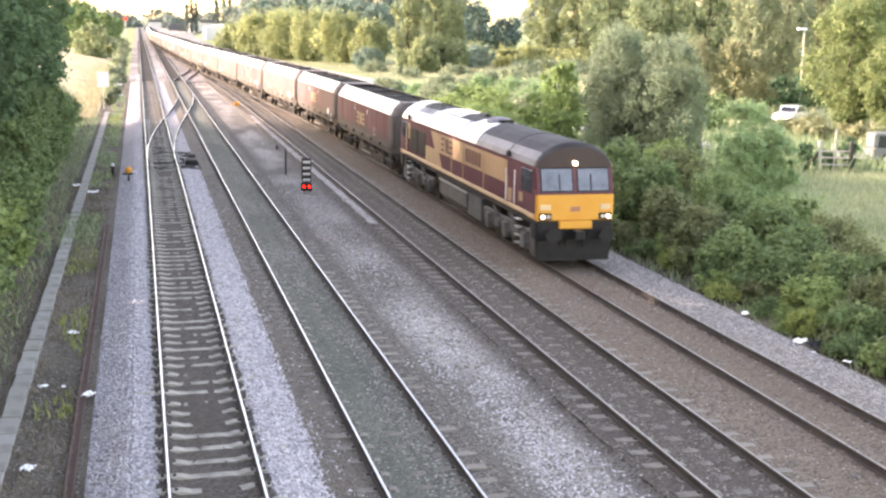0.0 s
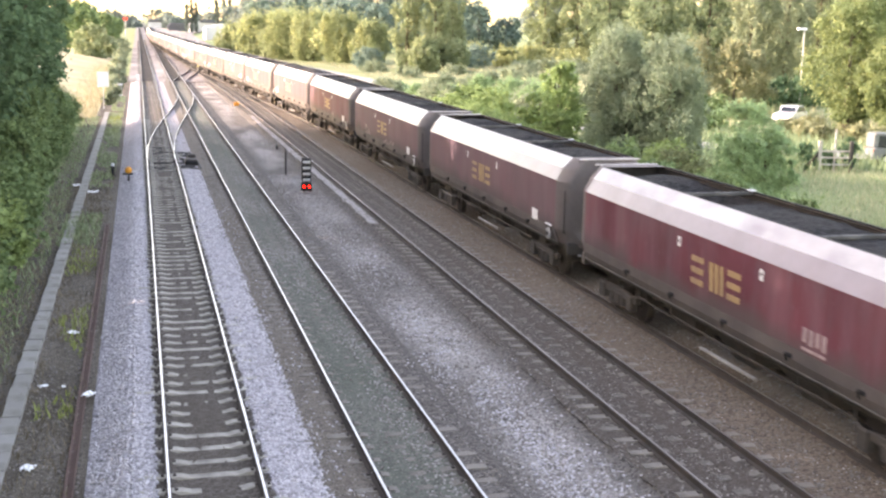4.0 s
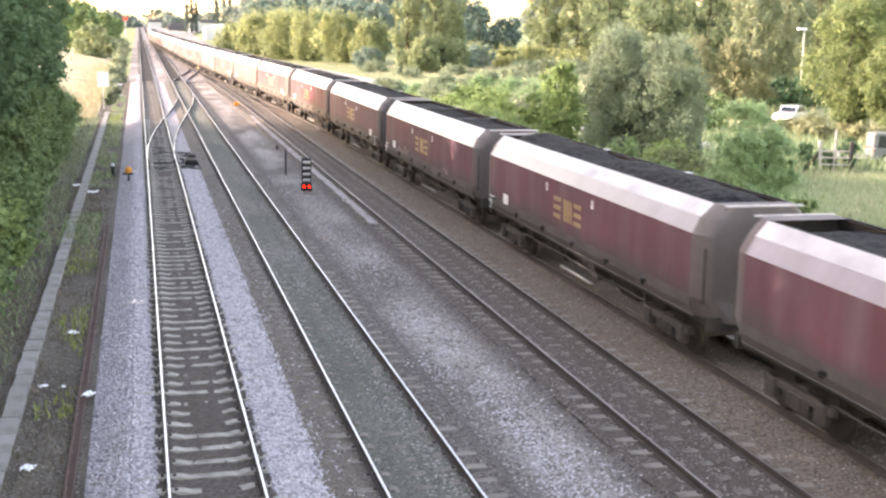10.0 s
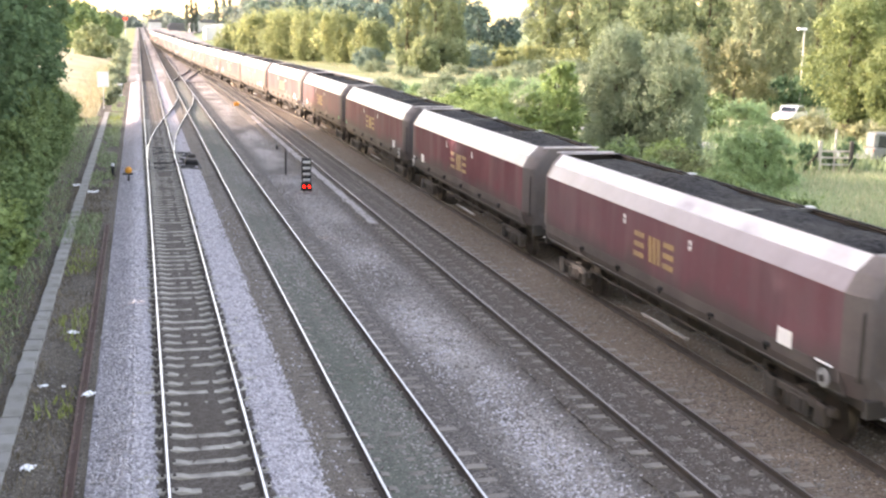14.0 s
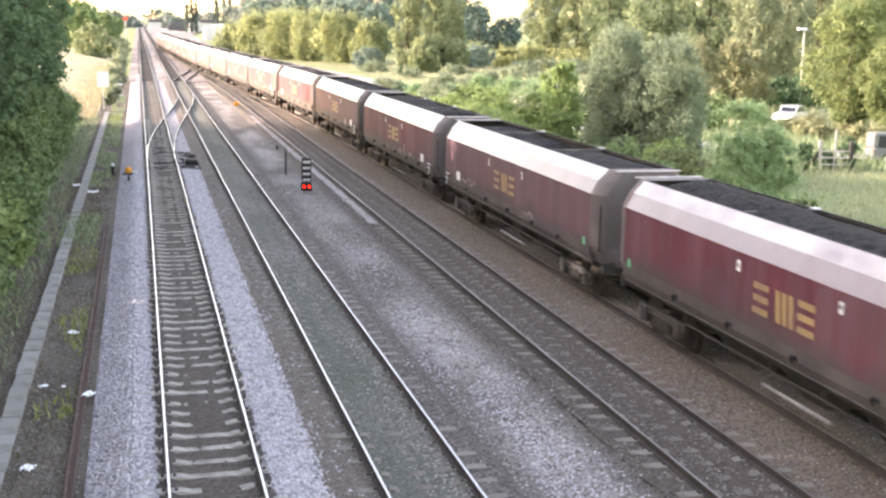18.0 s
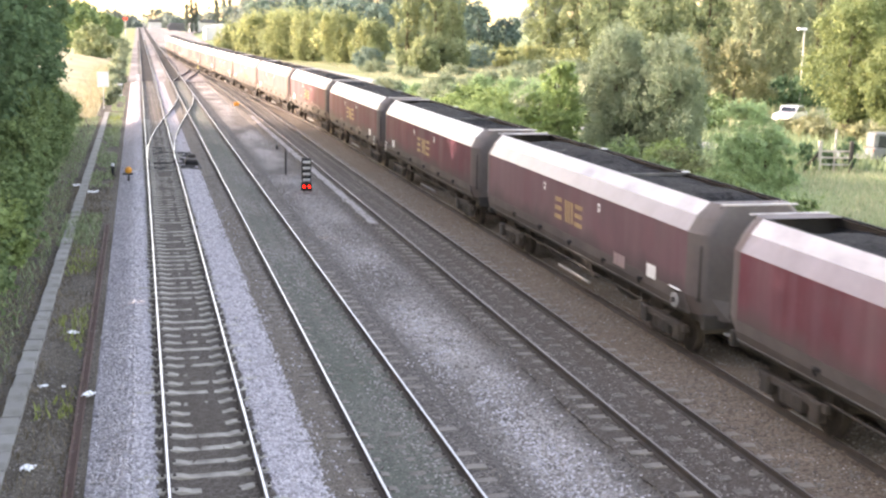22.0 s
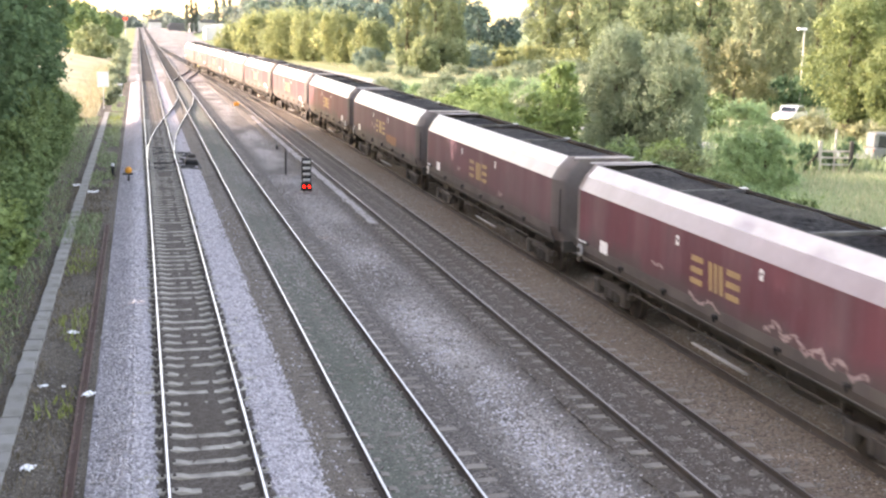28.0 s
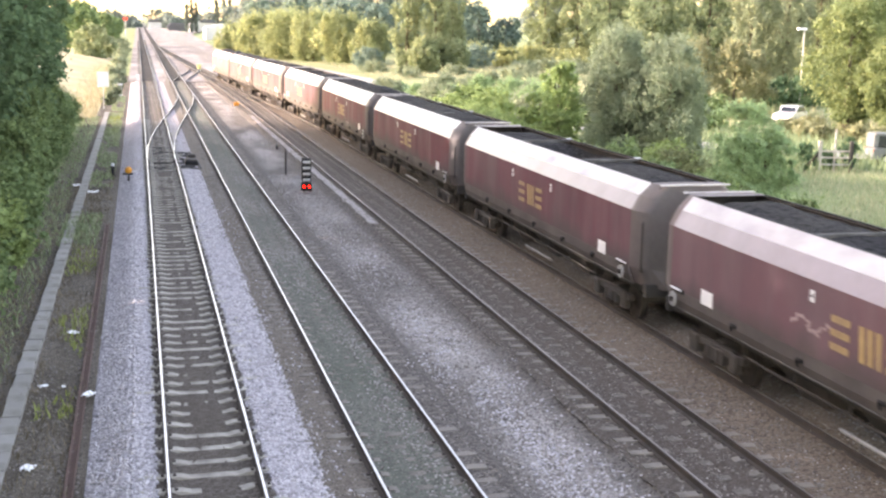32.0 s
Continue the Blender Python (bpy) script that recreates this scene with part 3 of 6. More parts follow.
def rail_mesh(name, xf, ys, head):
    n = len(RAIL_OUT)
    verts, faces, mi = [], [], []
    for y in ys:
        x0 = xf(y)
        verts += [(x0 + x, y, z) for x, z in RAIL_OUT]
    for j in range(len(ys) - 1):
        for i in range(n):
            a, b = j * n + i, j * n + (i + 1) % n
            faces.append((a, a + n, b + n, b))
            mi.append(1 if i == 7 else 0)
    faces += [tuple(range(n)), tuple((len(ys) - 1) * n + i for i in range(n))[::-1]]
    mi += [0, 0]
    me = mesh_from(name, verts, faces, [M_RAIL_RUST, head])
    me.polygons.foreach_set("material_index", mi)
    return me


def sleeper_bm(half=1.25):
    bm = bmesh.new()
    top = [(-half, -0.155), (-0.55, -0.15), (-0.40, -0.19), (0.40, -0.19), (0.55, -0.15), (half, -0.155)]
    a, b, c, d = [], [], [], []
    for x, z in top:
        a.append(bm.verts.new((x, -0.10, z))), b.append(bm.verts.new((x, 0.10, z)))
        c.append(bm.verts.new((x, 0.13, -0.34))), d.append(bm.verts.new((x, -0.13, -0.34)))
    for i in range(len(top) - 1):
        for p, q in ((a, b), (b, c), (d, a)):
            bm.faces.new((p[i], q[i], q[i + 1], p[i + 1]))
    for k in (0, -1):
        bm.faces.new((a[k], b[k], c[k], d[k]))
    bmesh.ops.recalc_face_normals(bm, faces=bm.faces)
    for x in (-GAUGE / 2, GAUGE / 2):
        for o in (-0.10, 0.10):
            add_box(bm, x + o - 0.028, x + o + 0.028, -0.035, 0.035, -0.155, -0.128, mat=1)
    return bm


def sleeper_mesh(mat):
    bm = sleeper_bm()
    me = bpy.data.meshes.new("sleeper")
    bm.to_mesh(me)
    bm.free()
    me.materials.append(mat)
    me.materials.append(M_RAIL_RUST)
    return me


def joined_sleepers(me, xf, ys, dz):
    base = [tuple(v.co) for v in me.vertices]
    fb = [tuple(p.vertices) for p in me.polygons]
    V, F = [], []
    for y in ys:
        k = len(V)
        V += [(x + xf(y), yy + y, z + dz) for x, yy, z in base]
        F += [tuple(i + k for i in f) for f in fb]
    return V, F


TRACK_LABELS = ("straight railway track with shiny rails on pale concrete sleepers", "straight railway track with shiny rails half buried in old ballast",
                "railway track with dull rails on dirty sleepers", "railway track with rusty rails carrying the coal train")
SLEEPER_DROP = (0.013, 0.0, 0.004, -0.03)
rng = random.Random(5)
for i in range(4):
    tr = tagged(new("railway_track"), TRACK_LABELS[i], "railway track", "parallel railway tracks")
    ys = [-420, -200, -60, 0, 45, 72] + (lin(95, 620, 53) + [800, 1100, 1600] if i < 2 else lin(78, (196, 352)[i - 2], 40))
    head = (M_RAIL_HEAD, M_RAIL_HEAD, M_RAIL_DULL, M_RAIL_DULL)[i]
    for s in (-0.5, 0.5):
        share("rail", rail_mesh("rail", lambda y, i=i, s=s: track_x(i, y) + s * GAUGE, ys, head), tr)
    me = sleeper_mesh(M_SLEEPER if i == 0 else M_SLEEPER_DARK)
    y = 15.0 + 0.1 * i
    near = []
    while y < 95:
        m = Matrix.Translation((track_x(i, y) + rng.uniform(-0.02, 0.02), y + rng.uniform(-0.02, 0.02), SLEEPER_DROP[i] + rng.uniform(-0.008, 0.008))) @ Euler((0, rng.uniform(-0.01, 0.01), rng.uniform(-0.02, 0.02))).to_matrix().to_4x4()
        share("sleeper", me, tr, m)
        y += SLEEPER_STEP
    V, F = joined_sleepers(me, lambda yy, i=i: track_x(i, yy), [y + SLEEPER_STEP * k for k in range(int(((420, 420, 188, 345)[i] - y) / SLEEPER_STEP))], SLEEPER_DROP[i])
    tagged(share("far_sleeper", mesh_from("far_sleeper", V, F, M_SLEEPER_DARK), tr), kind="stuff")


def crossover(ia, ib, y0, y1, head):
    """A pair of switch rails leading from one track to the next."""
    tr = tagged(new("track_crossover"), "curved crossover rails linking two neighbouring tracks", "track crossover", "track crossovers")
    xa, xb = track_x(ia, y0), track_x(ib, y1)
    for s in (-0.5, 0.5):
        share("switch_rail", rail_mesh("switch_rail", lambda y, s=s: xa + (xb - xa) * ease((y - y0) / (y1 - y0)) + s * GAUGE + 0.05 * (1 if s < 0 else -1) * (1 - min(1, (y - y0) / 6)) , lin(y0, y1, 30), head), tr)
    return tr


crossover(0, 1, 66, 127, M_RAIL_HEAD)
crossover(1, 2, 141, 190, M_RAIL_DULL)
# ---------------------------------------------------------------- train
SPEED = 10.6
LOCO_REAR = 55.2      # where the rear of the engine's body is at the start
PITCH_M = 18.2
WAGONS = 24
WEAR = random.Random(11)


def build_wheelset(parent, y, r, tread_x=0.7525):
    ws = part("wheelset", cyl((-tread_x - 0.02, 0, 0), (tread_x + 0.02, 0, 0), 0.08, seg=8), M_UNDERFRAME, parent)
    ws.location = (0, y, r)
    for s in (-1, 1):
        bm = bmesh.new()
        add_cyl(bm, (s * (tread_x - 0.06), 0, 0), (s * (tread_x + 0.07), 0, 0), r, seg=20)
        add_cyl(bm, (s * (tread_x - 0.09), 0, 0), (s * (tread_x - 0.06), 0, 0), r + 0.03, seg=20)
        add_cyl(bm, (s * (tread_x + 0.07), 0, 0), (s * (tread_x + 0.12), 0, 0), 0.14, seg=10)
        part("wheel", bm, M_WHEEL, ws)
    return ws


def build_bogie(parent, y, wb, r):
    bm = bmesh.new()
    for s in (-1, 1):
        add_box(bm, s * 1.05 - 0.07, s * 1.05 + 0.07, y - wb / 2 - 0.35, y + wb / 2 + 0.35, 0.52, 0.70, 0.02)
        add_box(bm, s * 1.05 - 0.09, s * 1.05 + 0.09, y - 0.42, y + 0.42, 0.28, 0.62, 0.03)
        for q in (-1, 1):
            add_box(bm, s * 1.08 - 0.10, s * 1.08 + 0.10, y + q * wb / 2 - 0.17, y + q * wb / 2 + 0.17, r - 0.17, r + 0.24, 0.03)
            add_cyl(bm, (s * 1.10, y + q * 0.22, 0.34), (s * 1.10, y + q * 0.22, 0.6), 0.09, seg=8)
    add_box(bm, -1.0, 1.0, y - 0.2, y + 0.2, 0.45, 0.75, 0.02)
    part("bogie_frame", bm, M_UNDERFRAME, parent)
    for q in (-1, 1):
        build_wheelset(parent, y + q * wb / 2, r)


H = 7.87     # half length of the hopper at its shoulder
W = 1.40
RIM_X, RIM_Z = 0.92, 3.66
FOLD_X, FOLD_Z = 1.20, 3.36
KNEE_Z = 3.00


def build_wagon():
    """A bogie coal hopper: origin on the rails under its middle, rear towards +y."""
    w = new("hopper_wagon")
    # side sheets with a rolled lower edge
    for s in (-1, 1):
        bm = bmesh.new()
        add_prism(bm, [(s * W, KNEE_Z), (s * W, 1.60), (s * (W - 0.05), 1.60), (s * (W - 0.05), KNEE_Z - 0.01)], -H, H)
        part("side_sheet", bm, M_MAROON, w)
        bm = bmesh.new()
        add_prism(bm, [(s * W, 1.597), (s * (W - 0.015), 1.36), (s * (W - 0.09), 1.17), (s * (W - 0.13), 1.18), (s * (W - 0.055), 1.37), (s * (W - 0.05), 1.597)], -H, H)
        for v in bm.verts:
            v.co.y += 0.25 * (1 if v.co.y > 0 else -1) * (1.597 - v.co.z)
        part("lower_skirt", bm, M_SKIRT, w, "coal-dusted dark lower edge of the side")
        part("skirt_lip", box(s * (W - 0.10) - 0.03, s * (W - 0.10) + 0.03, -H - 0.1, H + 0.1, 1.135, 1.168, 0.008), M_BOGIE, w, "dusty grey lower lip")
        for y in (-5.4, -3.0, -0.4, 2.2, 4.8):
            bm = box(s * W - 0.03, s * W + 0.035, y - 0.10, y + 0.10, 1.38, 1.47, 0.012)
            add_cyl(bm, (s * W, y + 0.04, 1.30), (s * (W + 0.05), y + 0.04, 1.44), 0.025, seg=6)
            part("door_latch", bm, M_BLACK, w)
        # the two shoulders differ in tone by the sky glare in their colours
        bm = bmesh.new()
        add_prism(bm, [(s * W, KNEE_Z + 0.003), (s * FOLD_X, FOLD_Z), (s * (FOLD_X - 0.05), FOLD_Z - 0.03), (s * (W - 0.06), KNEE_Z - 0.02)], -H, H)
        part("lower_shoulder", bm, M_SLOPE_LOW, w, "faded purplish lower shoulder panel with sky sheen in its colour")
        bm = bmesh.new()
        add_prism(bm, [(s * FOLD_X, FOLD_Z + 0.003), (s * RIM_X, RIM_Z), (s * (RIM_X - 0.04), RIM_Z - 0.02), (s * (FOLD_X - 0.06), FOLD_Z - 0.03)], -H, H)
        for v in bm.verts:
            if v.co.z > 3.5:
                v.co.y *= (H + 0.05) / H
        part("upper_shoulder", bm, M_MAROON_SLOPE, w, "faded upper shoulder panel with pale sky glare in its colour")
        bm = bmesh.new()
        add_box(bm, s * (RIM_X - 0.025) - 0.025, s * (RIM_X - 0.025) + 0.025, -H - 0.05, H + 0.05, RIM_Z - 0.03, RIM_Z + 0.012, 0.008)
        part("top_rail", bm, M_BLACK, w)
    # rounded end plates
    for e in (-1, 1):
        n = 6
        outer = [(-RIM_X, RIM_Z), (-FOLD_X, FOLD_Z), (-W, KNEE_Z), (-W, 1.60), (-W + 0.16, 1.16), (-0.90, 1.06), (0.90, 1.06), (W - 0.16, 1.16), (W, 1.60), (W, KNEE_Z), (FOLD_X, FOLD_Z), (RIM_X, RIM_Z)]
        bm = bmesh.new()
        rings = []
        for k in range(n + 1):
            a = k / n * math.pi / 2
            ins, out = 0.42 * (1 - math.cos(a)), 0.62 * math.sin(a)
            rings.append([bm.verts.new((x * (1 - ins * min(1, abs(x)) / max(abs(x), 0.3) * 0.75), e * (H + out + (0.10 if z < 1.1 else 0)), z)) for x, z in outer])
        for r0, r1 in zip(rings, rings[1:]):
            for i in range(len(outer)):
                j = (i + 1) % len(outer)
                bm.faces.new((r0[i], r0[j], r1[j], r1[i]))
        bm.faces.new(rings[-1])
        bmesh.ops.recalc_face_normals(bm, faces=bm.faces)
        part("end_plate", bm, M_WAGON_END, w, "dusty grey rounded end plate")
        part("end_rim", box(-RIM_X, RIM_X, e * (H + 0.60) - 0.03, e * (H + 0.60) + 0.03, RIM_Z - 0.015, RIM_Z + 0.025, 0.008), M_MAROON_SLOPE, w)
    # inside, coal and cross braces
    bm = bmesh.new()
    add_prism(bm, [(-RIM_X + 0.05, RIM_Z - 0.05), (RIM_X - 0.05, RIM_Z - 0.05), (W - 0.1, KNEE_Z - 0.3), (W - 0.1, 1.5), (-W + 0.1, 1.5), (-W + 0.1, KNEE_Z - 0.3)], -H - 0.5, H + 0.5)
    top = [f for f in bm.faces if f.normal.z > 0.9 and f.calc_center_median().z > 3]
    bmesh.ops.delete(bm, geom=top, context="FACES")
    part("hopper_lining", bm, M_UNDERFRAME, w)
    for y in (-2.9, 2.9):
        part("cross_brace", box(-RIM_X + 0.03, RIM_X - 0.03, y - 0.05, y + 0.05, RIM_Z - 0.08, RIM_Z + 0.005, 0.015), M_BOGIE, w)
        part("brace_bracket", box(RIM_X - 0.16, RIM_X + 0.02, y - 0.10, y + 0.10, RIM_Z + 0.005, RIM_Z + 0.05, 0.015), M_STEEL, w, "pale bracket on the rim")
    # underframe
    for s in (-1, 1):
        part("sole_bar", box(s * 1.02 - 0.08, s * 1.02 + 0.08, -H - 0.45, H + 0.45, 0.94, 1.15, 0.02), M_UNDERFRAME, w)
        bm = bmesh.new()
        add_box(bm, s * 1.08 - 0.025, s * 1.08 + 0.025, -4.9, 4.9, 0.72, 0.77, 0.01)
        for y in lin(-4.8, 4.8, 6):
            add_box(bm, s * 1.07 - 0.025, s * 1.07 + 0.025, y - 0.03, y + 0.03, 0.75, 0.96)
        part("brake_rail", bm, M_UNDERFRAME, w)
        part("bottom_pipe", cyl((s * 1.14, 1.1, 0.44), (s * 1.14, -1.4, 0.44), 0.04, seg=8), M_PIPE, w, "pale discharge pipe")
    for y in (-2.8, 0.0, 2.8):
        bm = bmesh.new()
        add_prism(bm, [(-1.05, 1.1), (1.05, 1.1), (0.62, 0.35), (-0.62, 0.35)], y - 1.05, y + 1.05)
        for v in bm.verts:
            if v.co.z < 0.5:
                v.co.y = y + (v.co.y - y) * 0.45
        part("discharge_chute", bm, M_UNDERFRAME, w)
    for e in (-1, 1):
        part("headstock", box(-1.2, 1.2, e * (H + 0.55) - 0.09, e * (H + 0.55) + 0.09, 0.88, 1.22, 0.02), M_UNDERFRAME, w)
        bm = bmesh.new()
        add_cyl(bm, (0, e * (H + 0.6), 0.95), (0, e * (H + 1.20), 0.95), 0.11, seg=8)
        add_box(bm, -0.17, 0.17, e * (H + 1.1) - 0.13, e * (H + 1.1) + 0.13, 0.80, 1.10, 0.03)
        part("coupler", bm, M_UNDERFRAME, w)
        build_bogie(w, e * 6.1, 1.85, 0.46)
    return w


def emblem(parent, y, z, h, x, mat, width=2.2, name="emblem_block"):
    """Three plain striped blocks in the place of the operator's mark on the left side."""
    wd = width / 3.5
    for k in range(3):
        y1 = y - k * (wd * 1.25)
        a = h * 0.2
        if k == 1:
            for q in (0.0, 0.36, 0.72):
                bm = bmesh.new()
                f = add_box(bm, x - 0.006, x + 0.004, y1 - (q + 0.24) * wd, y1 - q * wd, z, z + h)
                for v in {v for g in f for v in g.verts}:
                    if v.co.z < z + 0.01:
                        v.co.y -= 0.12 * wd
                part(name, bm, mat, parent)
        else:
            for q in (0.0, 0.4, 0.8):
                part(name, box(x - 0.006, x + 0.004, y1 - wd * 0.86, y1, z + q * h, z + q * h + a), mat, parent)


def scrawl(parent, y0, y1, z0, z1, mat, seed, x=-1.404, width=0.05):
    """A hand-drawn wandering stroke on the side sheet."""
    r = random.Random(seed)
    n = 26
    pts = []
    for k in range(n):
        f = k / (n - 1)
        pts.append((y0 + (y1 - y0) * f + r.uniform(-0.12, 0.12), z0 + (z1 - z0) * (0.5 + 0.5 * math.sin(f * 9 + seed) * r.uniform(0.3, 1))))
    V, F = [], []
    for k, (yy, zz) in enumerate(pts):
        a, b = pts[max(0, k - 1)], pts[min(n - 1, k + 1)]
        d = Vector((b[0] - a[0], b[1] - a[1]))
        d = d.normalized() if d.length > 1e-6 else Vector((1, 0))
        w2 = width * r.uniform(0.3, 1.0) / 2
        V += [(x, yy - d.y * w2, zz + d.x * w2), (x, yy + d.y * w2, zz - d.x * w2)]
    F = [(2 * k, 2 * k + 1, 2 * k + 3, 2 * k + 2) for k in range(n - 1)]
    share("chalk_mark", mesh_from("chalk_mark", V, F, mat), parent)


def coal_load(parent, seed):
    r = random.Random(seed)
    n, mth = 60, 9
    V, F = [], []
    off = r.uniform(0, 100)
    gap = r.uniform(-5, 5)
    r_level = r.uniform(-0.12, 0.10)
    r_gap = r.choice((0.1, 0.55, 0.65))
    for j in range(n + 1):
        y = -H - 0.3 + (2 * H + 0.6) * j / n
        heap = 0.20 + r_level + 0.24 * noise.noise(Vector((y * 0.35, off, 0)))
        heap -= r_gap * math.exp(-((y - gap) / 1.3) ** 2) + 0.7 * math.exp(-((abs(y) - H - 0.3) / 0.8) ** 2)
        for i in range(mth + 1):
            x = -0.95 + 1.9 * i / mth
            z = 3.50 + heap * math.cos(x / 0.95 * math.pi / 2) ** 0.7 + 0.05 * noise.noise(Vector((x * 3, y * 3, off)))
            V.append((x * 1.08 if z < 3.55 else x, y, min(z, 3.95)))
    for j in range(n):
        for i in range(mth):
            a = j * (mth + 1) + i
            F.append((a, a + 1, a + mth + 2, a + mth + 1))
    share("coal_load", mesh_from("coal_load", V, F, M_COAL), parent)


BASE_WAGON = build_wagon()
TRAIN = []      # (thing, distance of its middle behind the rear of the engine)
for k in range(WAGONS):
    w = BASE_WAGON if k == 0 else copy_thing(BASE_WAGON, Matrix())
    TRAIN.append((w, PITCH_M * (k + 1) - 8.39))
# where each wagon carries its white panel: +1 rear end, -1 front end, 0 none
PANEL_END = [0, -1, -1, -1, 1, 1, -1, 1, -1, 1, -1, -1, 1, -1, 1, 1, 1, -1, -1, -1, 1, -1, -1, 1]
# chalk scrawls: (from y, to y, from z, to z, stroke width)
CHALK = {
    2: [(4.9, 4.0, 1.75, 2.1, 0.07), (4.4, 3.2, 1.55, 1.85, 0.06), (-0.4, -1.6, 1.5, 1.75, 0.05), (-1.9, -2.8, 1.6, 1.8, 0.05)],
    3: [(-1.8, -2.6, 1.6, 1.85, 0.05)],
    5: [(5.3, 4.2, 1.5, 1.75, 0.06), (4.0, 3.0, 1.5, 1.85, 0.06), (-3.6, -4.4, 1.5, 1.8, 0.05)],
    9: [(4.6, 3.6, 1.5, 1.85, 0.07), (5.4, 4.8, 1.55, 1.7, 0.06), (-2.2, -3.0, 1.5, 1.7, 0.05)],
    10: [(-2.3, -2.5, 1.55, 2.0, 0.06), (-3.3, -4.0, 1.5, 1.7, 0.07), (-1.2, -1.6, 1.5, 1.65, 0.05)],
    13: [(3.6, 2.6, 1.55, 1.8, 0.05), (-2.0, -3.4, 1.5, 1.75, 0.05)],
    14: [(-2.4, -3.4, 1.62, 1.95, 0.06), (-3.2, -4.4, 1.55, 1.9, 0.06), (-4.2, -5.2, 1.5, 1.85, 0.06), (-5.0, -6.0, 1.5, 1.8, 0.06), (1.0, -0.6, 1.5, 1.72, 0.06), (2.9, 2.3, 1.9, 2.0, 0.05)],
    15: [(-2.4, -2.9, 1.7, 1.9, 0.04), (3.0, 2.6, 1.9, 2.1, 0.04)],
    16: [(2.6, 1.3, 2.0, 2.35, 0.06)] + [(-1.4 - q * 0.35, -2.0 - q * 0.35, 1.6, 2.1, 0.10) for q in range(6)],
    19: [(-1.6, -2.6, 1.5, 1.8, 0.05)],
}
# the marks sit a little off their usual place on some wagons: (mark shift, front tab shift, rear tab shift)
SHIFT = {5: (0.2, 0.2, 0.2), 11: (-0.3, -0.7, 0.0), 12: (-0.34, -0.34, -0.34), 14: (-0.37, -0.4, -0.3), 15: (0.0, -0.22, 0.43)}
for k, (w, d) in enumerate(TRAIN):
    e = PANEL_END[k]
    mark, front_tab, rear_tab = SHIFT.get(k, (0.0, 0.0, 0.0))
    coal_load(w, 40 + k)
    emblem(w, 1.25 + mark, 1.92, 0.62, -W - 0.004, M_LETTER, 2.35)
    for y in (1.92 + rear_tab, -1.82 + front_tab):
        tab = part("white_tab", box(-W - 0.009, -W - 0.001, y - 0.07, y + 0.07, 2.60, 2.82), M_WHITE, w, "small white plate")
        part("tab_mark", box(-W - 0.013, -W - 0.009, y - 0.03, y + 0.03, 2.68, 2.76), M_DOME, tab)
    label = "maroon bogie coal hopper wagon heaped with black coal"
    if e:
        yc = e * 6.03
        part("data_panel", box(-W - 0.012, -W - 0.001, yc - 0.26, yc + 0.26, 1.56, 1.88), M_WHITE, w, "square white data panel")
        hw = part("brake_wheel", cyl((-W - 0.06, e * 7.55, 1.38), (-W - 0.10, e * 7.55, 1.38), 0.17, seg=16), M_STEEL, w, "pale steel handbrake wheel")
        part("brake_hub", cyl((-W - 0.02, e * 7.55, 1.38), (-W - 0.14, e * 7.55, 1.38), 0.07, seg=8), M_UNDERFRAME, hw)
        part("brake_bracket", box(-W - 0.05, -W + 0.15, e * 7.35 - 0.2, e * 7.35 + 0.2, 1.55, 1.66, 0.02), M_UNDERFRAME, w)
        part("grab_handle", cyl((-W - 0.05, e * 7.2, 1.63), (-W - 0.05, e * 7.75, 1.63), 0.02, seg=6), M_WHITE, w)
    if k in (9, 8):
        ge = -1 if k == 9 else 1
        part("green_tab", box(-W - 0.012, -W - 0.001, ge * 7.5 - 0.09, ge * 7.5 + 0.09, 1.55, 1.75), M_GREEN_TAB, w, "small green tab")
    if k in (0,):
        for q in range(4):
            part("faded_mark", box(-W - 0.010, -W - 0.001, -4.25 + q * 0.22, -4.11 + q * 0.22, 1.78 + 0.03 * (q % 2), 2.08), M_SCRAWL, w)
        part("faded_mark", box(-W - 0.010, -W - 0.001, -4.25, -3.45, 1.66, 1.71), M_SCRAWL, w)
    if k == 11:
        part("grey_patch", box(-W - 0.010, -W - 0.001, -4.4, -3.7, 1.45, 1.75), M_SCRAWL, w, "faded grey patch on the side")
    for n, (y0, y1, z0, z1, wd) in enumerate(CHALK.get(k, ())):
        scrawl(w, y0, y1, z0, z1, M_SCRAWL_ORANGE if wd > 0.09 else M_SCRAWL, k * 7 + n, width=wd * 1.5)
    if k == 16:
        label = "maroon coal hopper wagon with chalky orange and white scrawls"
    elif k in (2, 9, 10, 14):
        label = "maroon coal hopper wagon with pale chalk scrawls on its side"
    elif k in (0, 7, 13, 20):
        label = "dust-faded brownish maroon coal hopper wagon full of coal"
    tagged(w, label, "hopper wagon", "wagons of the coal train")


def plate(bm, pts, x0, x1, mat=0):
    """A plate outlined in (y, z) from x0 to x1."""
    a = [bm.verts.new((x0, y, z)) for y, z in pts]
    b = [bm.verts.new((x1, y, z)) for y, z in pts]
    n = len(pts)
    fs = [bm.faces.new((a[i], b[i], b[(i + 1) % n], a[(i + 1) % n])) for i in range(n)] + [bm.faces.new(a), bm.faces.new(b[::-1])]
    bmesh.ops.recalc_face_normals(bm, faces=fs)


def plate_part(name, pts, x0, x1, mat, parent, label=""):
    bm = bmesh.new()
    plate(bm, pts, x0, x1)
    return part(name, bm, mat, parent, label)


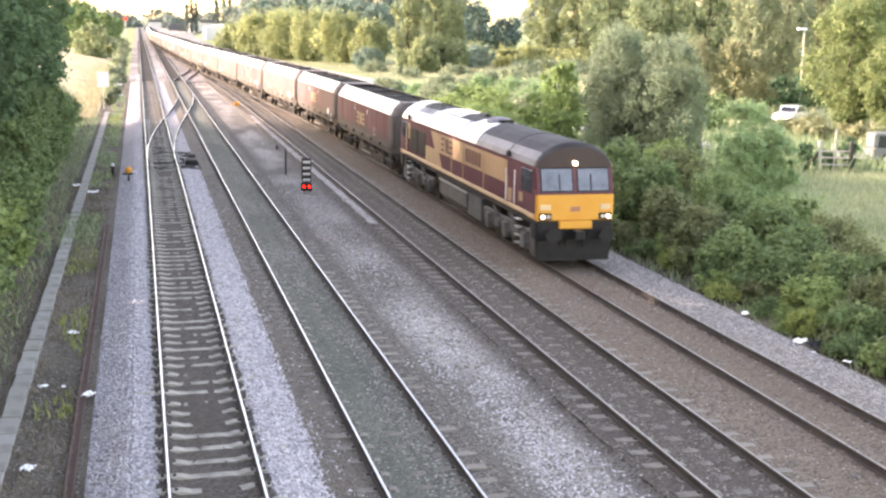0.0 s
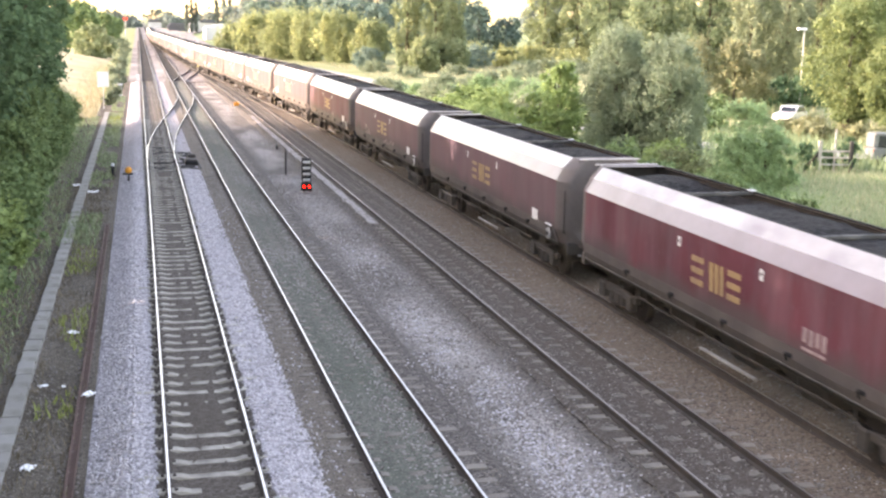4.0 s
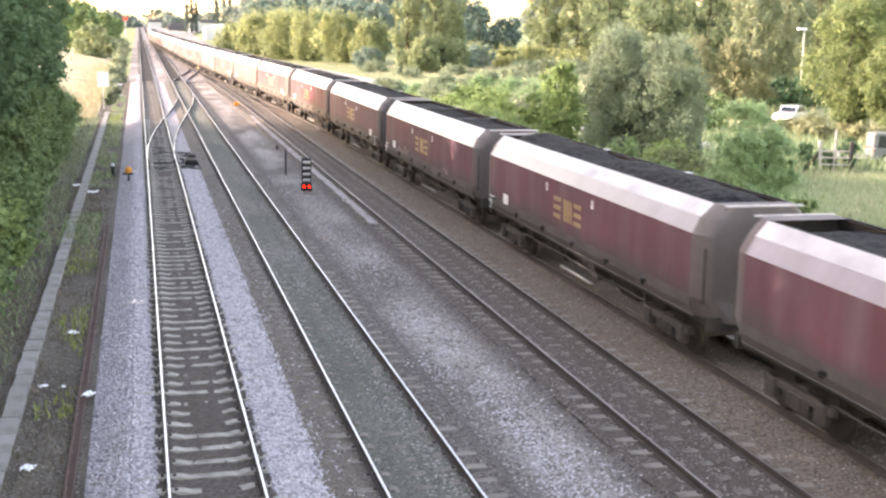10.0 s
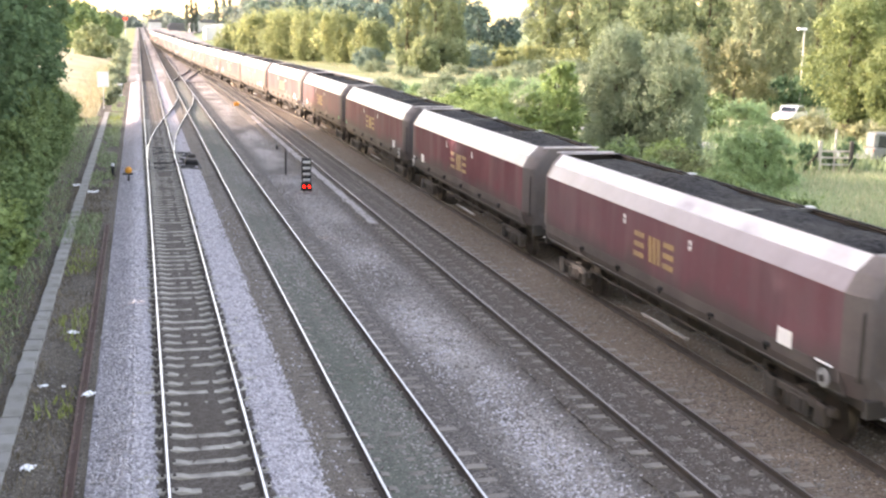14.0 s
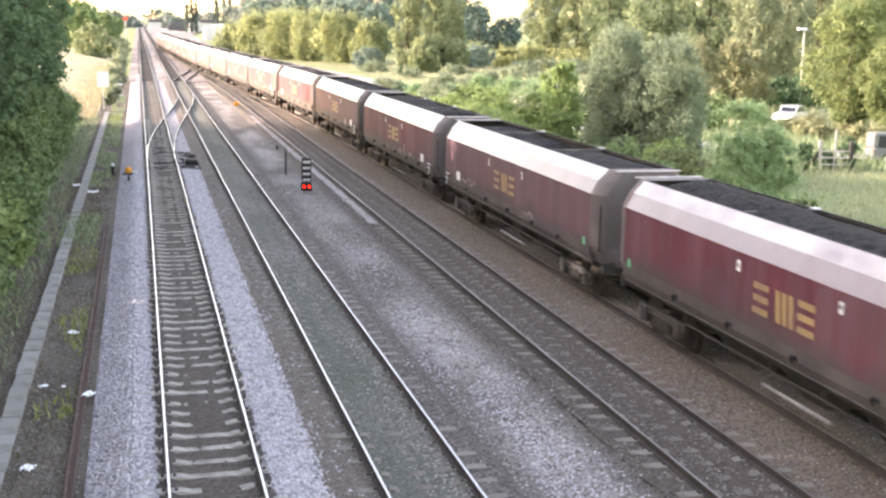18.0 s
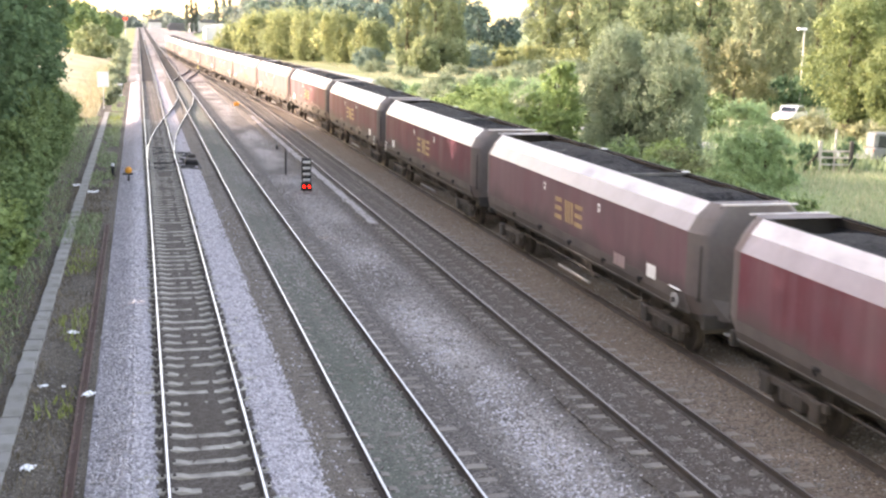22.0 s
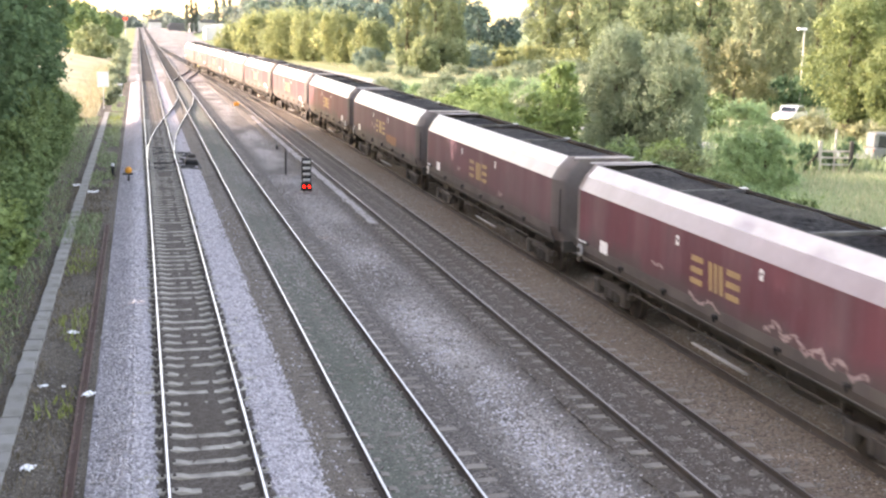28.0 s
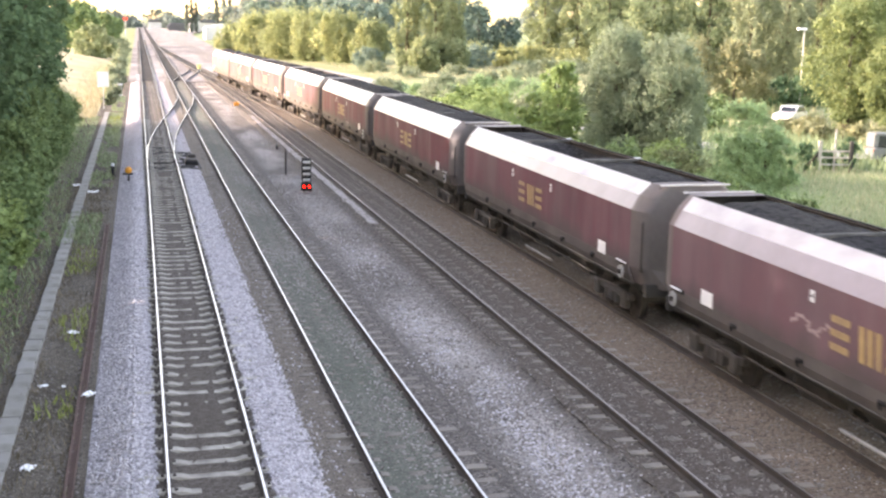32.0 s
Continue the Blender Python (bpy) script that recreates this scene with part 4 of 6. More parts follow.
ROOF = [(-1.30, 3.12), (-1.22, 3.30), (-1.02, 3.54), (-0.70, 3.74), (-0.36, 3.85), (0.0, 3.88), (0.36, 3.85), (0.70, 3.74), (1.02, 3.54), (1.22, 3.30), (1.30, 3.12)]


def roof_shell(name, y0, y1, i0, i1, mat, parent, lift=0.0):
    """A stretch of the arched roof between outline points i0 and i1."""
    pts = [(x, z + lift) for x, z in ROOF[i0:i1 + 1]]
    inner = [(x * 0.95, z - 0.05) for x, z in pts]
    return part(name, prism(pts + inner[::-1], y0, y1), mat, parent)


def build_loco():
    """Six-axle diesel engine, front towards -y, origin on the rails under its middle."""
    lo = new("diesel_locomotive")
    HL, BW = 10.1, 1.30
    part("body_core", box(-BW + 0.03, BW - 0.03, -HL + 1.1, HL - 0.9, 1.45, 3.12), M_LOCO_MAROON, lo)
    for s in (-1, 1):
        xa, xb = sorted((s * (BW - 0.03), s * BW))
        part("cantrail", box(xa, xb + 0.0, -7.0, 8.3, 3.0, 3.13), M_LOCO_MAROON, lo)
        plate_part("upper_side", [(-6.95, 2.22), (-6.95, 3.0), (3.95, 3.0), (3.25, 2.30), (2.45, 2.22)], xa, xb, M_LOCO_GOLD, lo, "gold upper body side")
        plate_part("lower_side", [(-6.95, 1.64), (-6.95, 2.215), (2.45, 2.215), (1.95, 1.64)], xa, xb, M_LOCO_MAROON, lo, "maroon lower body side")
        plate_part("rear_flank", [(1.96, 1.64), (2.46, 2.215), (3.26, 2.295), (4.9, 2.295), (4.9, 1.64)], xa, xb, M_LOCO_GOLD, lo, "gold flank below the radiator flash")
        plate_part("flash_panel", [(3.27, 2.30), (3.97, 3.0), (8.3, 3.0), (8.3, 2.82), (4.9, 2.82), (4.9, 2.30)], xa, xb, M_LOCO_MAROON, lo)
        xs0, xs1 = sorted((s * (BW + 0.002), s * (BW + 0.022)))
        bm = bmesh.new()
        for z in lin(2.30, 2.94, 8):
            add_box(bm, xs0, xs1, -6.7, 2.3, z - 0.014, z + 0.014)
        part("body_ribs", bm, M_LOCO_GOLD, lo)
        bm = bmesh.new()
        for z in lin(1.72, 2.15, 6):
            add_box(bm, xs0, xs1, -6.7, 1.9, z - 0.014, z + 0.014)
        part("lower_ribs", bm, M_LOCO_MAROON, lo)
        for y in (-1.38, -4.2, 0.4):
            part("door_post", box(xs0, xs1 + 0.0, y - 0.06, y + 0.06, 1.64, 3.0), M_LOCO_GOLD, lo)
        # radiator grille
        xg = sorted((s * (BW - 0.02), s * (BW + 0.01)))
        gr = part("radiator_grille", box(xg[0], xg[1], 4.95, 7.85, 1.80, 2.78, 0.01), M_GRILLE, lo, "black radiator grille")
        bm = bmesh.new()
        for z in lin(1.86, 2.74, 14):
            add_box(bm, s * (BW + 0.022) - 0.012, s * (BW + 0.022) + 0.012, 4.98, 7.82, z - 0.008, z + 0.008)
        part("grille_slat", bm, M_BLACK, gr)
        part("grille_post", box(s * (BW + 0.024) - 0.014, s * (BW + 0.024) + 0.014, 6.36, 6.44, 1.80, 2.78), M_BLACK, gr)
        part("sill_stripe", box(*sorted((s * (BW - 0.05), s * (BW + 0.015))), -HL + 0.25, HL - 0.3, 1.50, 1.63, 0.01), M_CREAM, lo, "cream sill stripe")
        # cab sides
        for e in (-1, 1):
            ya, yb = sorted((e * 7.0, e * (HL - 0.15)))
            if e > 0:
                ya = 8.32
            plate_part("cab_side", [(ya, 1.64), (yb, 1.64), (yb, 2.35), (yb - e * 0.22 if e > 0 else yb, 3.12), (ya if e > 0 else ya + 0.22, 3.12)] if e > 0 else
                       [(yb, 1.64), (ya, 1.64), (ya, 2.30), (ya + 0.22, 3.12), (yb, 3.12)], xa, xb, M_LOCO_MAROON, lo)
            yw = e * 9.08
            win = part("cab_side_window", box(*sorted((s * (BW - 0.02), s * (BW + 0.008))), yw - 0.58, yw + 0.58, 2.24, 2.96, 0.008), M_GLASS, lo, "dark cab side window")
            part("window_bar", box(*sorted((s * (BW + 0.006), s * (BW + 0.016))), yw - 0.02, yw + 0.02, 2.24, 2.96), M_DOME, win)
            yd = e * 7.9 if e < 0 else 8.32
            part("grab_rail", cyl((s * (BW + 0.06), yd + 0.12 * e, 1.7), (s * (BW + 0.06), yd + 0.12 * e, 2.8), 0.022, seg=6), M_WHITE if e < 0 else M_CREAM, lo)
            for z in (0.42, 0.68, 0.94, 1.20):
                part("cab_step", box(*sorted((s * 1.16, s * 1.33)), *sorted((e * 8.02, e * 8.40)), z, z + 0.035, 0.008), M_STEEL, lo, "pale cab step")
            if e > 0:
                part("door_panel", box(*sorted((s * (BW - 0.01), s * (BW + 0.012))), 7.93, 8.28, 2.26, 2.96, 0.006), M_LOCO_GOLD, lo, "gold panel beside the rear door")
            if e < 0:
                part("cab_door", box(*sorted((s * (BW - 0.02), s * (BW + 0.004))), -7.85, -7.15, 1.66, 2.98, 0.006), M_LOCO_MAROON, lo)
                part("door_flash", box(*sorted((s * (BW - 0.01), s * (BW + 0.012))), -7.1, -6.97, 1.66, 2.5), M_LOCO_GOLD, lo)
                part("door_foot", box(*sorted((s * (BW - 0.01), s * (BW + 0.010))), -7.55, -7.18, 1.68, 2.12, 0.004), M_LOCO_GOLD, lo, "gold patch at the foot of the door")
                part("grab_rail", cyl((s * (BW + 0.06), -7.08, 1.7), (s * (BW + 0.06), -7.08, 2.75), 0.022, seg=6), M_WHITE, lo)
                part("emblem_patch", box(*sorted((s * (BW - 0.01), s * (BW + 0.01))), -8.75, -8.35, 1.85, 2.15), M_LETTER, lo, "small yellow emblem patch")
        part("roof_bracket", box(*sorted((s * (BW - 0.02), s * (BW + 0.06))), -7.35, -7.0, 3.14, 3.36, 0.04), M_BLACK, lo)
        part("roof_bracket", box(*sorted((s * (BW - 0.02), s * (BW + 0.06))), 7.95, 8.3, 3.14, 3.36, 0.04), M_BLACK, lo)
    emblem(lo, 2.0, 2.35, 0.55, -BW - 0.026, M_LOCO_BROWN, 1.8)
    for k in range(5):
        part("number_bar", box(-BW - 0.032, -BW - 0.023, -1.75 - k * 0.44 - 0.34, -1.75 - k * 0.44, 2.36, 2.86), M_LOCO_BROWN, lo)
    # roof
    # cant paler than the front top: the slope's sky sheen is in its colour
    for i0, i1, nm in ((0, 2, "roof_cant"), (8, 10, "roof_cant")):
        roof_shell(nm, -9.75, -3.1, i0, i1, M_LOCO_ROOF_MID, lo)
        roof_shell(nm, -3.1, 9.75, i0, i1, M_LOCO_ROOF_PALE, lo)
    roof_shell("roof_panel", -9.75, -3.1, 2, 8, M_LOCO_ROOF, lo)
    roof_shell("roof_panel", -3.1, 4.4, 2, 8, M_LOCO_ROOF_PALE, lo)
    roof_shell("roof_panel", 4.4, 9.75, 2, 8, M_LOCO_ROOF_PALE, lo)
    for y in (-6.9, -3.1, -0.3, 4.4, 8.2):
        roof_shell("roof_seam", y - 0.03, y + 0.03, 0, 10, M_LOCO_ROOF, lo, 0.012)
    fan = roof_shell("cooling_fan_grille", 4.9, 7.75, 3, 7, M_GRILLE, lo, 0.016)
    tagged(fan, "dark roof fan grille")
    for y in lin(5.0, 7.65, 12):
        roof_shell("grille_bar", y - 0.015, y + 0.015, 3, 7, M_UNDERFRAME, fan, 0.026)
    for q0, q1 in ((2, 3), (7, 8)):
        roof_shell("side_grille", 5.1, 7.6, q0, q1, M_LOCO_ROOF_MID, lo, 0.010)
    for y0, y1 in ((1.35, 2.55), (2.62, 3.85)):
        roof_shell("roof_hatch", y0, y1, 3, 7, M_LOCO_ROOF_PALE, lo, 0.035)
    roof_shell("hatch_gap", 1.28, 3.92, 3, 7, M_LOCO_ROOF, lo, 0.010)
    # dark tone covers the stain and the dark recess next to it
    roof_shell("dark_stain_panel", -0.75, 1.15, 3, 7, M_LOCO_ROOF, lo, 0.012)
    part("silencer", cyl((0, -0.1, 3.86), (0, 0.75, 3.86), 0.14, seg=12), M_BLACK, lo)
    bm = bmesh.new()
    bmesh.ops.create_uvsphere(bm, u_segments=20, v_segments=10, radius=1.0, matrix=Matrix.Translation((0, -1.75, 3.80)) @ Matrix.Diagonal((0.50, 0.80, 0.22, 1)))
    part("exhaust_housing", bm, M_LOCO_ROOF_MID, lo, "rounded pale exhaust housing", smooth=True)
    part("exhaust_outlet", box(-0.25, 0.25, -2.75, -2.35, 3.82, 3.97, 0.02), M_BLACK, lo)
    # cab fronts
    for e in (-1, 1):
        f = e * HL
        bm = bmesh.new()
        rings = []
        for k in range(5):
            a = k / 4 * math.pi / 2
            sc, yy = 1 - 0.16 * (1 - math.cos(a)), 9.74 + 0.16 * math.sin(a)
            rings.append([bm.verts.new((x * (1 - 0.03 * math.sin(a)), e * yy, 2.9 + (z - 2.9) * sc)) for x, z in ROOF])
        for r0, r1 in zip(rings, rings[1:]):
            for i in range(len(ROOF) - 1):
                bm.faces.new((r0[i], r0[i + 1], r1[i + 1], r1[i]))
        bm.faces.new(rings[-1])
        bmesh.ops.recalc_face_normals(bm, faces=bm.faces)
        for fc in bm.faces:
            fc.material_index = 1 if fc.calc_center_median().z > 3.2 and len(fc.verts) == 4 else 0
        part("cab_dome", bm, [M_DOME, M_LOCO_ROOF], lo, "dark maroon cab dome")
        # raked windscreen panel with two panes
        def slab(name, x0, x1, z0, z1, d0, mat, label=""):
            bm = bmesh.new()
            fs = add_box(bm, x0, x1, -0.06, 0.06, z0, z1, 0.0)
            for v in bm.verts:
                v.co.y = e * (HL - 0.02 + v.co.y * e * 1.0 + d0 - max(0.0, v.co.z - 2.28) * 0.28)
            return part(name, bm, mat, lo, label)
        slab("windscreen_frame", -BW + 0.04, BW - 0.04, 2.26, 3.22, -0.05, M_LOCO_MAROON)
        for q in (-1, 1):
            slab("windscreen", *sorted((q * 0.10, q * 1.10)), 2.38, 3.04, -0.035, M_WINDSCREEN, "reflective cab windscreen")
            slab("wiper", *sorted((q * 0.50, q * 0.54)), 2.36, 2.88, -0.022, M_BLACK, "thin black windscreen wiper")
            slab("windscreen_surround", *sorted((q * 0.06, q * 1.14)), 2.34, 3.08, -0.043, M_BLACK)
        part("nose", box(-BW + 0.02, BW - 0.02, *sorted((e * (HL - 1.1), f)), 1.42, 2.28, 0.05), M_LOCO_YELLOW, lo, "bright warning-yellow nose")
        for q in (-1, 1):
            lm = part("headlamp_box", box(*sorted((q * 0.78, q * 1.20)), *sorted((f, f + e * 0.05)), 1.46, 1.68, 0.02), M_BLACK, lo)
            for j in (0.90, 1.08):
                part("headlamp", cyl((q * j, f + e * 0.05, 1.57), (q * j, f + e * 0.08, 1.57), 0.062, seg=14), M_HEADLAMP if e < 0 and j > 1 else M_STEEL, lm, "round headlamp")
            part("nose_socket", box(*sorted((q * 0.82, q * 1.16)), *sorted((f, f + e * 0.03)), 1.78, 1.95, 0.01), M_CREAM, lo)
            part("buffer", cyl((q * 0.87, f, 1.06), (q * 0.87, f + e * 0.48, 1.06), 0.10, seg=12), M_BLACK, lo)
            part("buffer_head", cyl((q * 0.87, f + e * 0.48, 1.06), (q * 0.87, f + e * 0.54, 1.06), 0.24, seg=18), M_BLACK, lo)
        part("nose_emblem", box(-0.16, 0.16, *sorted((f, f + e * 0.012)), 1.72, 1.88, 0.004), M_BRICK_FAR, lo)
        part("top_lamp", cyl((0, e * 9.86, 3.22), (0, e * 9.98, 3.22), 0.07, seg=14), M_HEADLAMP if e < 0 else M_STEEL, lo, "round top headlamp")
        part("lower_nose", box(-0.55, 0.55, *sorted((f - e * 0.05, f + e * 0.10)), 1.18, 1.44, 0.03), M_LOCO_YELLOW, lo, "yellow coupler surround")
        part("buffer_beam", box(-1.27, 1.27, *sorted((f - e * 0.5, f - e * 0.02)), 0.82, 1.42, 0.03), M_BLACK, lo)
        bm = bmesh.new()
        add_prism(bm, [(-1.25, 0.82), (1.25, 0.82), (1.18, 0.16), (-1.18, 0.16)], *sorted((f - e * 0.16, f - e * 0.04)))
        part("snow_plough", bm, M_BLACK, lo, "black snow plough")
        part("coupler", box(-0.16, 0.16, *sorted((f, f + e * 0.55)), 0.90, 1.18, 0.03), M_BLACK, lo)
        for q in (-0.45, -0.28, 0.28, 0.45):
            part("air_hose", cyl((q, f + e * 0.02, 1.1), (q, f + e * 0.14, 0.62), 0.025, seg=6), M_BLACK, lo)
    # underframe
    part("underframe", box(-1.22, 1.22, -HL + 0.4, HL - 0.4, 1.28, 1.50, 0.02), M_UNDERFRAME, lo)
    bm = bmesh.new()
    add_prism(bm, [(-1.28, 1.18), (1.28, 1.18), (1.28, 0.62), (1.05, 0.34), (-1.05, 0.34), (-1.28, 0.62)], -1.9, 2.45)
    part("fuel_tank", bm, M_TANK, lo, "grey fuel tank under the body")
    bm = bmesh.new()
    add_prism(bm, [(-1.24, 1.22), (1.24, 1.22), (1.24, 0.40), (-1.24, 0.40)], -3.75, -1.95)
    part("battery_box", bm, M_TANK, lo)
    for s in (-1, 1):
        part("air_tank", cyl((s * 1.0, 2.4, 1.25), (s * 1.0, 3.4, 1.25), 0.16, seg=12), M_TANK, lo)
        part("tank_rim", box(*sorted((s * 1.24, s * 1.31)), -1.9, 2.45, 1.15, 1.21), M_STEEL, lo)
    for e in (-1, 1):
        yb = e * 6.6
        bm = bmesh.new()
        for s in (-1, 1):
            add_box(bm, s * 1.10 - 0.08, s * 1.10 + 0.08, yb - 2.75, yb + 2.75, 0.74, 0.98, 0.03)
            for q in (-2.07, 0, 2.07):
                add_box(bm, s * 1.15 - 0.12, s * 1.15 + 0.12, yb + q - 0.22, yb + q + 0.22, 0.34, 0.86, 0.04)
                for d in (-0.42, 0.42):
                    add_cyl(bm, (s * 1.14, yb + q + d, 0.60), (s * 1.14, yb + q + d, 0.92), 0.10, seg=8)
            for q in (-1.03, 1.03):
                add_box(bm, s * 1.12 - 0.10, s * 1.12 + 0.10, yb + q - 0.35, yb + q + 0.35, 0.50, 0.80, 0.05)
                add_cyl(bm, (s * 1.22, yb + q - 0.25, 0.95), (s * 1.22, yb + q + 0.3, 1.2), 0.05, seg=6)
            add_box(bm, s * 1.16 - 0.03, s * 1.16 + 0.03, yb + e * 2.9 - 0.25, yb + e * 2.9 + 0.25, 0.3, 1.25, 0.01)
        add_box(bm, -1.0, 1.0, yb - 0.4, yb + 0.4, 0.7, 1.25, 0.03)
        part("bogie_frame", bm, M_BOGIE, lo, "dusty grey bogie frame")
        for q in (-2.07, 0, 2.07):
            build_wheelset(lo, yb + q, 0.53)
    return lo


def place(obj, d):
    rows = []
    for k in range(0, 33):
        t = float(k)
        y = LOCO_REAR + d - SPEED * t
        x = track_x(3, y)
        slope = (track_x(3, y + 6) - track_x(3, y - 6)) / 12
        rows.append((t, pose(x, y, 0, 0, 0, -math.degrees(math.atan(slope)))))
    walk(obj, rows)


def roll_wheels(thing):
    """Turns every wheelset of a vehicle at the speed of the train."""
    for ws in [c for c in thing.children if c.name.startswith("wheelset")]:
        x, y, r = ws.location
        step = math.degrees(SPEED / r) / 15
        walk(ws, [(k / 15, pose(x, y, r, (k * step) % 360)) for k in range(int(DURATION * 15) + 1)])


def motions():
    for thing, d in TRAIN:
        place(thing, d)
        roll_wheels(thing)


LOCO = build_loco()
tagged(LOCO, "maroon and gold diesel freight locomotive with yellow front", "locomotive")
TRAIN.append((LOCO, -10.1))
# ---------------------------------------------------------------- plants
def leaf_mesh(name, clumps, per, size, mat, seed, flat=0.0, tall=1.05):
    """Leaves scattered through clumps (x, y, z, radius): each leaf is a small bent quad."""
    r = np.random.RandomState(seed)
    c = np.array(clumps, dtype=float)
    vol = c[:, 3] ** 2
    n_each = np.maximum(4, (per * len(c) * vol / vol.sum()).astype(int))
    idx = np.repeat(np.arange(len(c)), n_each)
    n = len(idx)
    d = r.normal(size=(n, 3))
    d /= np.linalg.norm(d, axis=1)[:, None]
    rad = c[idx, 3] * np.abs(r.normal(0.0, 0.62, n) + 0.35)
    pos = c[idx, :3] + d * rad[:, None] * np.array([1, 1, tall])
    low = pos[:, 2] < 0.03
    pos[low, 2] = 0.03 + r.rand(low.sum()) * 0.3
    nor = d + r.normal(size=(n, 3)) * 0.55 + np.array([0, 0, 0.35 + flat])
    nor /= np.linalg.norm(nor, axis=1)[:, None]
    ref = r.normal(size=(n, 3))
    u = np.cross(nor, ref)
    u /= np.linalg.norm(u, axis=1)[:, None]
    v = np.cross(nor, u)
    s = size * (0.6 + 0.8 * r.rand(n))[:, None]
    P = np.stack([pos - u * s, pos - v * s * 0.55 + nor * s * 0.15, pos + u * s, pos + v * s * 0.55 + nor * s * 0.15], axis=1).reshape(-1, 3)
    me = bpy.data.meshes.new(name)
    me.vertices.add(n * 4), me.loops.add(n * 4), me.polygons.add(n)
    me.vertices.foreach_set("co", P.astype(np.float32).ravel())
    me.loops.foreach_set("vertex_index", np.arange(n * 4, dtype=np.int32))
    me.polygons.foreach_set("loop_start", np.arange(0, n * 4, 4, dtype=np.int32))
    me.materials.append(mat)
    me.update(calc_edges=True)
    me.validate()
    return me


def crown_clumps(r, height, radius, base, count, shape=1.0, lump=1.0):
    """Uneven crown: clumps through a lobed egg, with bulges and gaps."""
    out = []
    off = r.uniform(0, 50)
    for k in range(count):
        h = r.random()
        z = base + (height - base) * h
        prof = (math.sin(math.pi * (0.10 + 0.80 * h) ** shape)) ** 0.7
        a = r.uniform(0, 2 * math.pi)
        bulge = 0.85 + 0.55 * noise.noise(Vector((math.cos(a) * 1.5 + off, math.sin(a) * 1.5, h * 4)))
        rr = radius * prof * bulge * r.random() ** 0.4
        out.append((math.cos(a) * rr, math.sin(a) * rr, z * (0.97 + 0.06 * noise.noise(Vector((off, a, 0)))), radius * lump * r.uniform(0.13, 0.26)))
    return out


def build_tree(name, height, radius, mat, seed, base=None, clumps=60, leaves=90, size=0.16, shape=1.0, trunk=True, lump=1.0, tall=1.05):
    r = random.Random(seed)
    base = height * 0.18 if base is None else base
    t = new(name)
    cl = crown_clumps(r, height, radius, base, clumps, shape, lump)
    if trunk:
        bm = bmesh.new()
        tr = 0.028 * height
        add_cyl(bm, (0, 0, -0.4), (0.1, 0.05, height * 0.4), tr, tr * 0.6, 8)
        add_cyl(bm, (0.1, 0.05, height * 0.4), (0, 0.1, height * 0.85), tr * 0.6, tr * 0.15, 8)
        part("trunk", bm, M_BARK, t)
        for x, y, z, q in cl[: 7]:
            z0 = max(base * 0.6, z - math.hypot(x, y) * 0.9)
            part("limb", cyl((0.05, 0.05, min(z0, height * 0.8)), (x, y, z), tr * 0.28, tr * 0.06, 5), M_BARK, t)
    else:
        for k in range(4):
            x, y, z, q = cl[k]
            part("stem", cyl((x * 0.25, y * 0.25, -0.2), (x, y, max(z, 0.3)), 0.02 + 0.006 * height, 0.008, 5), M_BARK, t)
    share("crown", leaf_mesh("crown", cl, leaves, size, mat, seed, tall=tall), t)
    return t


def blades(name, label, mat, region, count, h, seed, z=-0.6, width=0.02, keep=None):
    """Loose grass: single bent blades scattered over a region, one object of stuff."""
    r = np.random.RandomState(seed)
    x = region[0] + (region[1] - region[0]) * r.rand(count)
    y = region[2] + (region[3] - region[2]) * r.rand(count)
    if keep is not None:
        ok = np.array([keep(a, b) for a, b in zip(x, y)])
        x, y = x[ok], y[ok]
    n = len(x)
    hh = h * (0.5 + 0.9 * r.rand(n))
    a = r.rand(n) * 2 * np.pi
    lean = hh * (0.15 + 0.45 * r.rand(n))
    ux, uy = np.cos(a), np.sin(a)
    w = width * (0.6 + 0.8 * r.rand(n))
    zz = np.full(n, z) + 0.0
    P = np.stack([np.stack([x - uy * w, y + ux * w, zz], 1), np.stack([x + uy * w, y - ux * w, zz], 1),
                  np.stack([x + ux * lean * 0.4 + uy * w * 0.7, y + uy * lean * 0.4 - ux * w * 0.7, zz + hh * 0.6], 1), np.stack([x + ux * lean, y + uy * lean, zz + hh], 1)], 1).reshape(-1, 3)
    me = bpy.data.meshes.new(name)
    me.vertices.add(n * 4), me.loops.add(n * 4), me.polygons.add(n)
    me.vertices.foreach_set("co", P.astype(np.float32).ravel())
    me.loops.foreach_set("vertex_index", np.arange(n * 4, dtype=np.int32))
    me.polygons.foreach_set("loop_start", np.arange(0, n * 4, 4, dtype=np.int32))
    me.materials.append(mat)
    me.update(calc_edges=True)
    return tagged(new(name, me), label, "grass", kind="stuff")


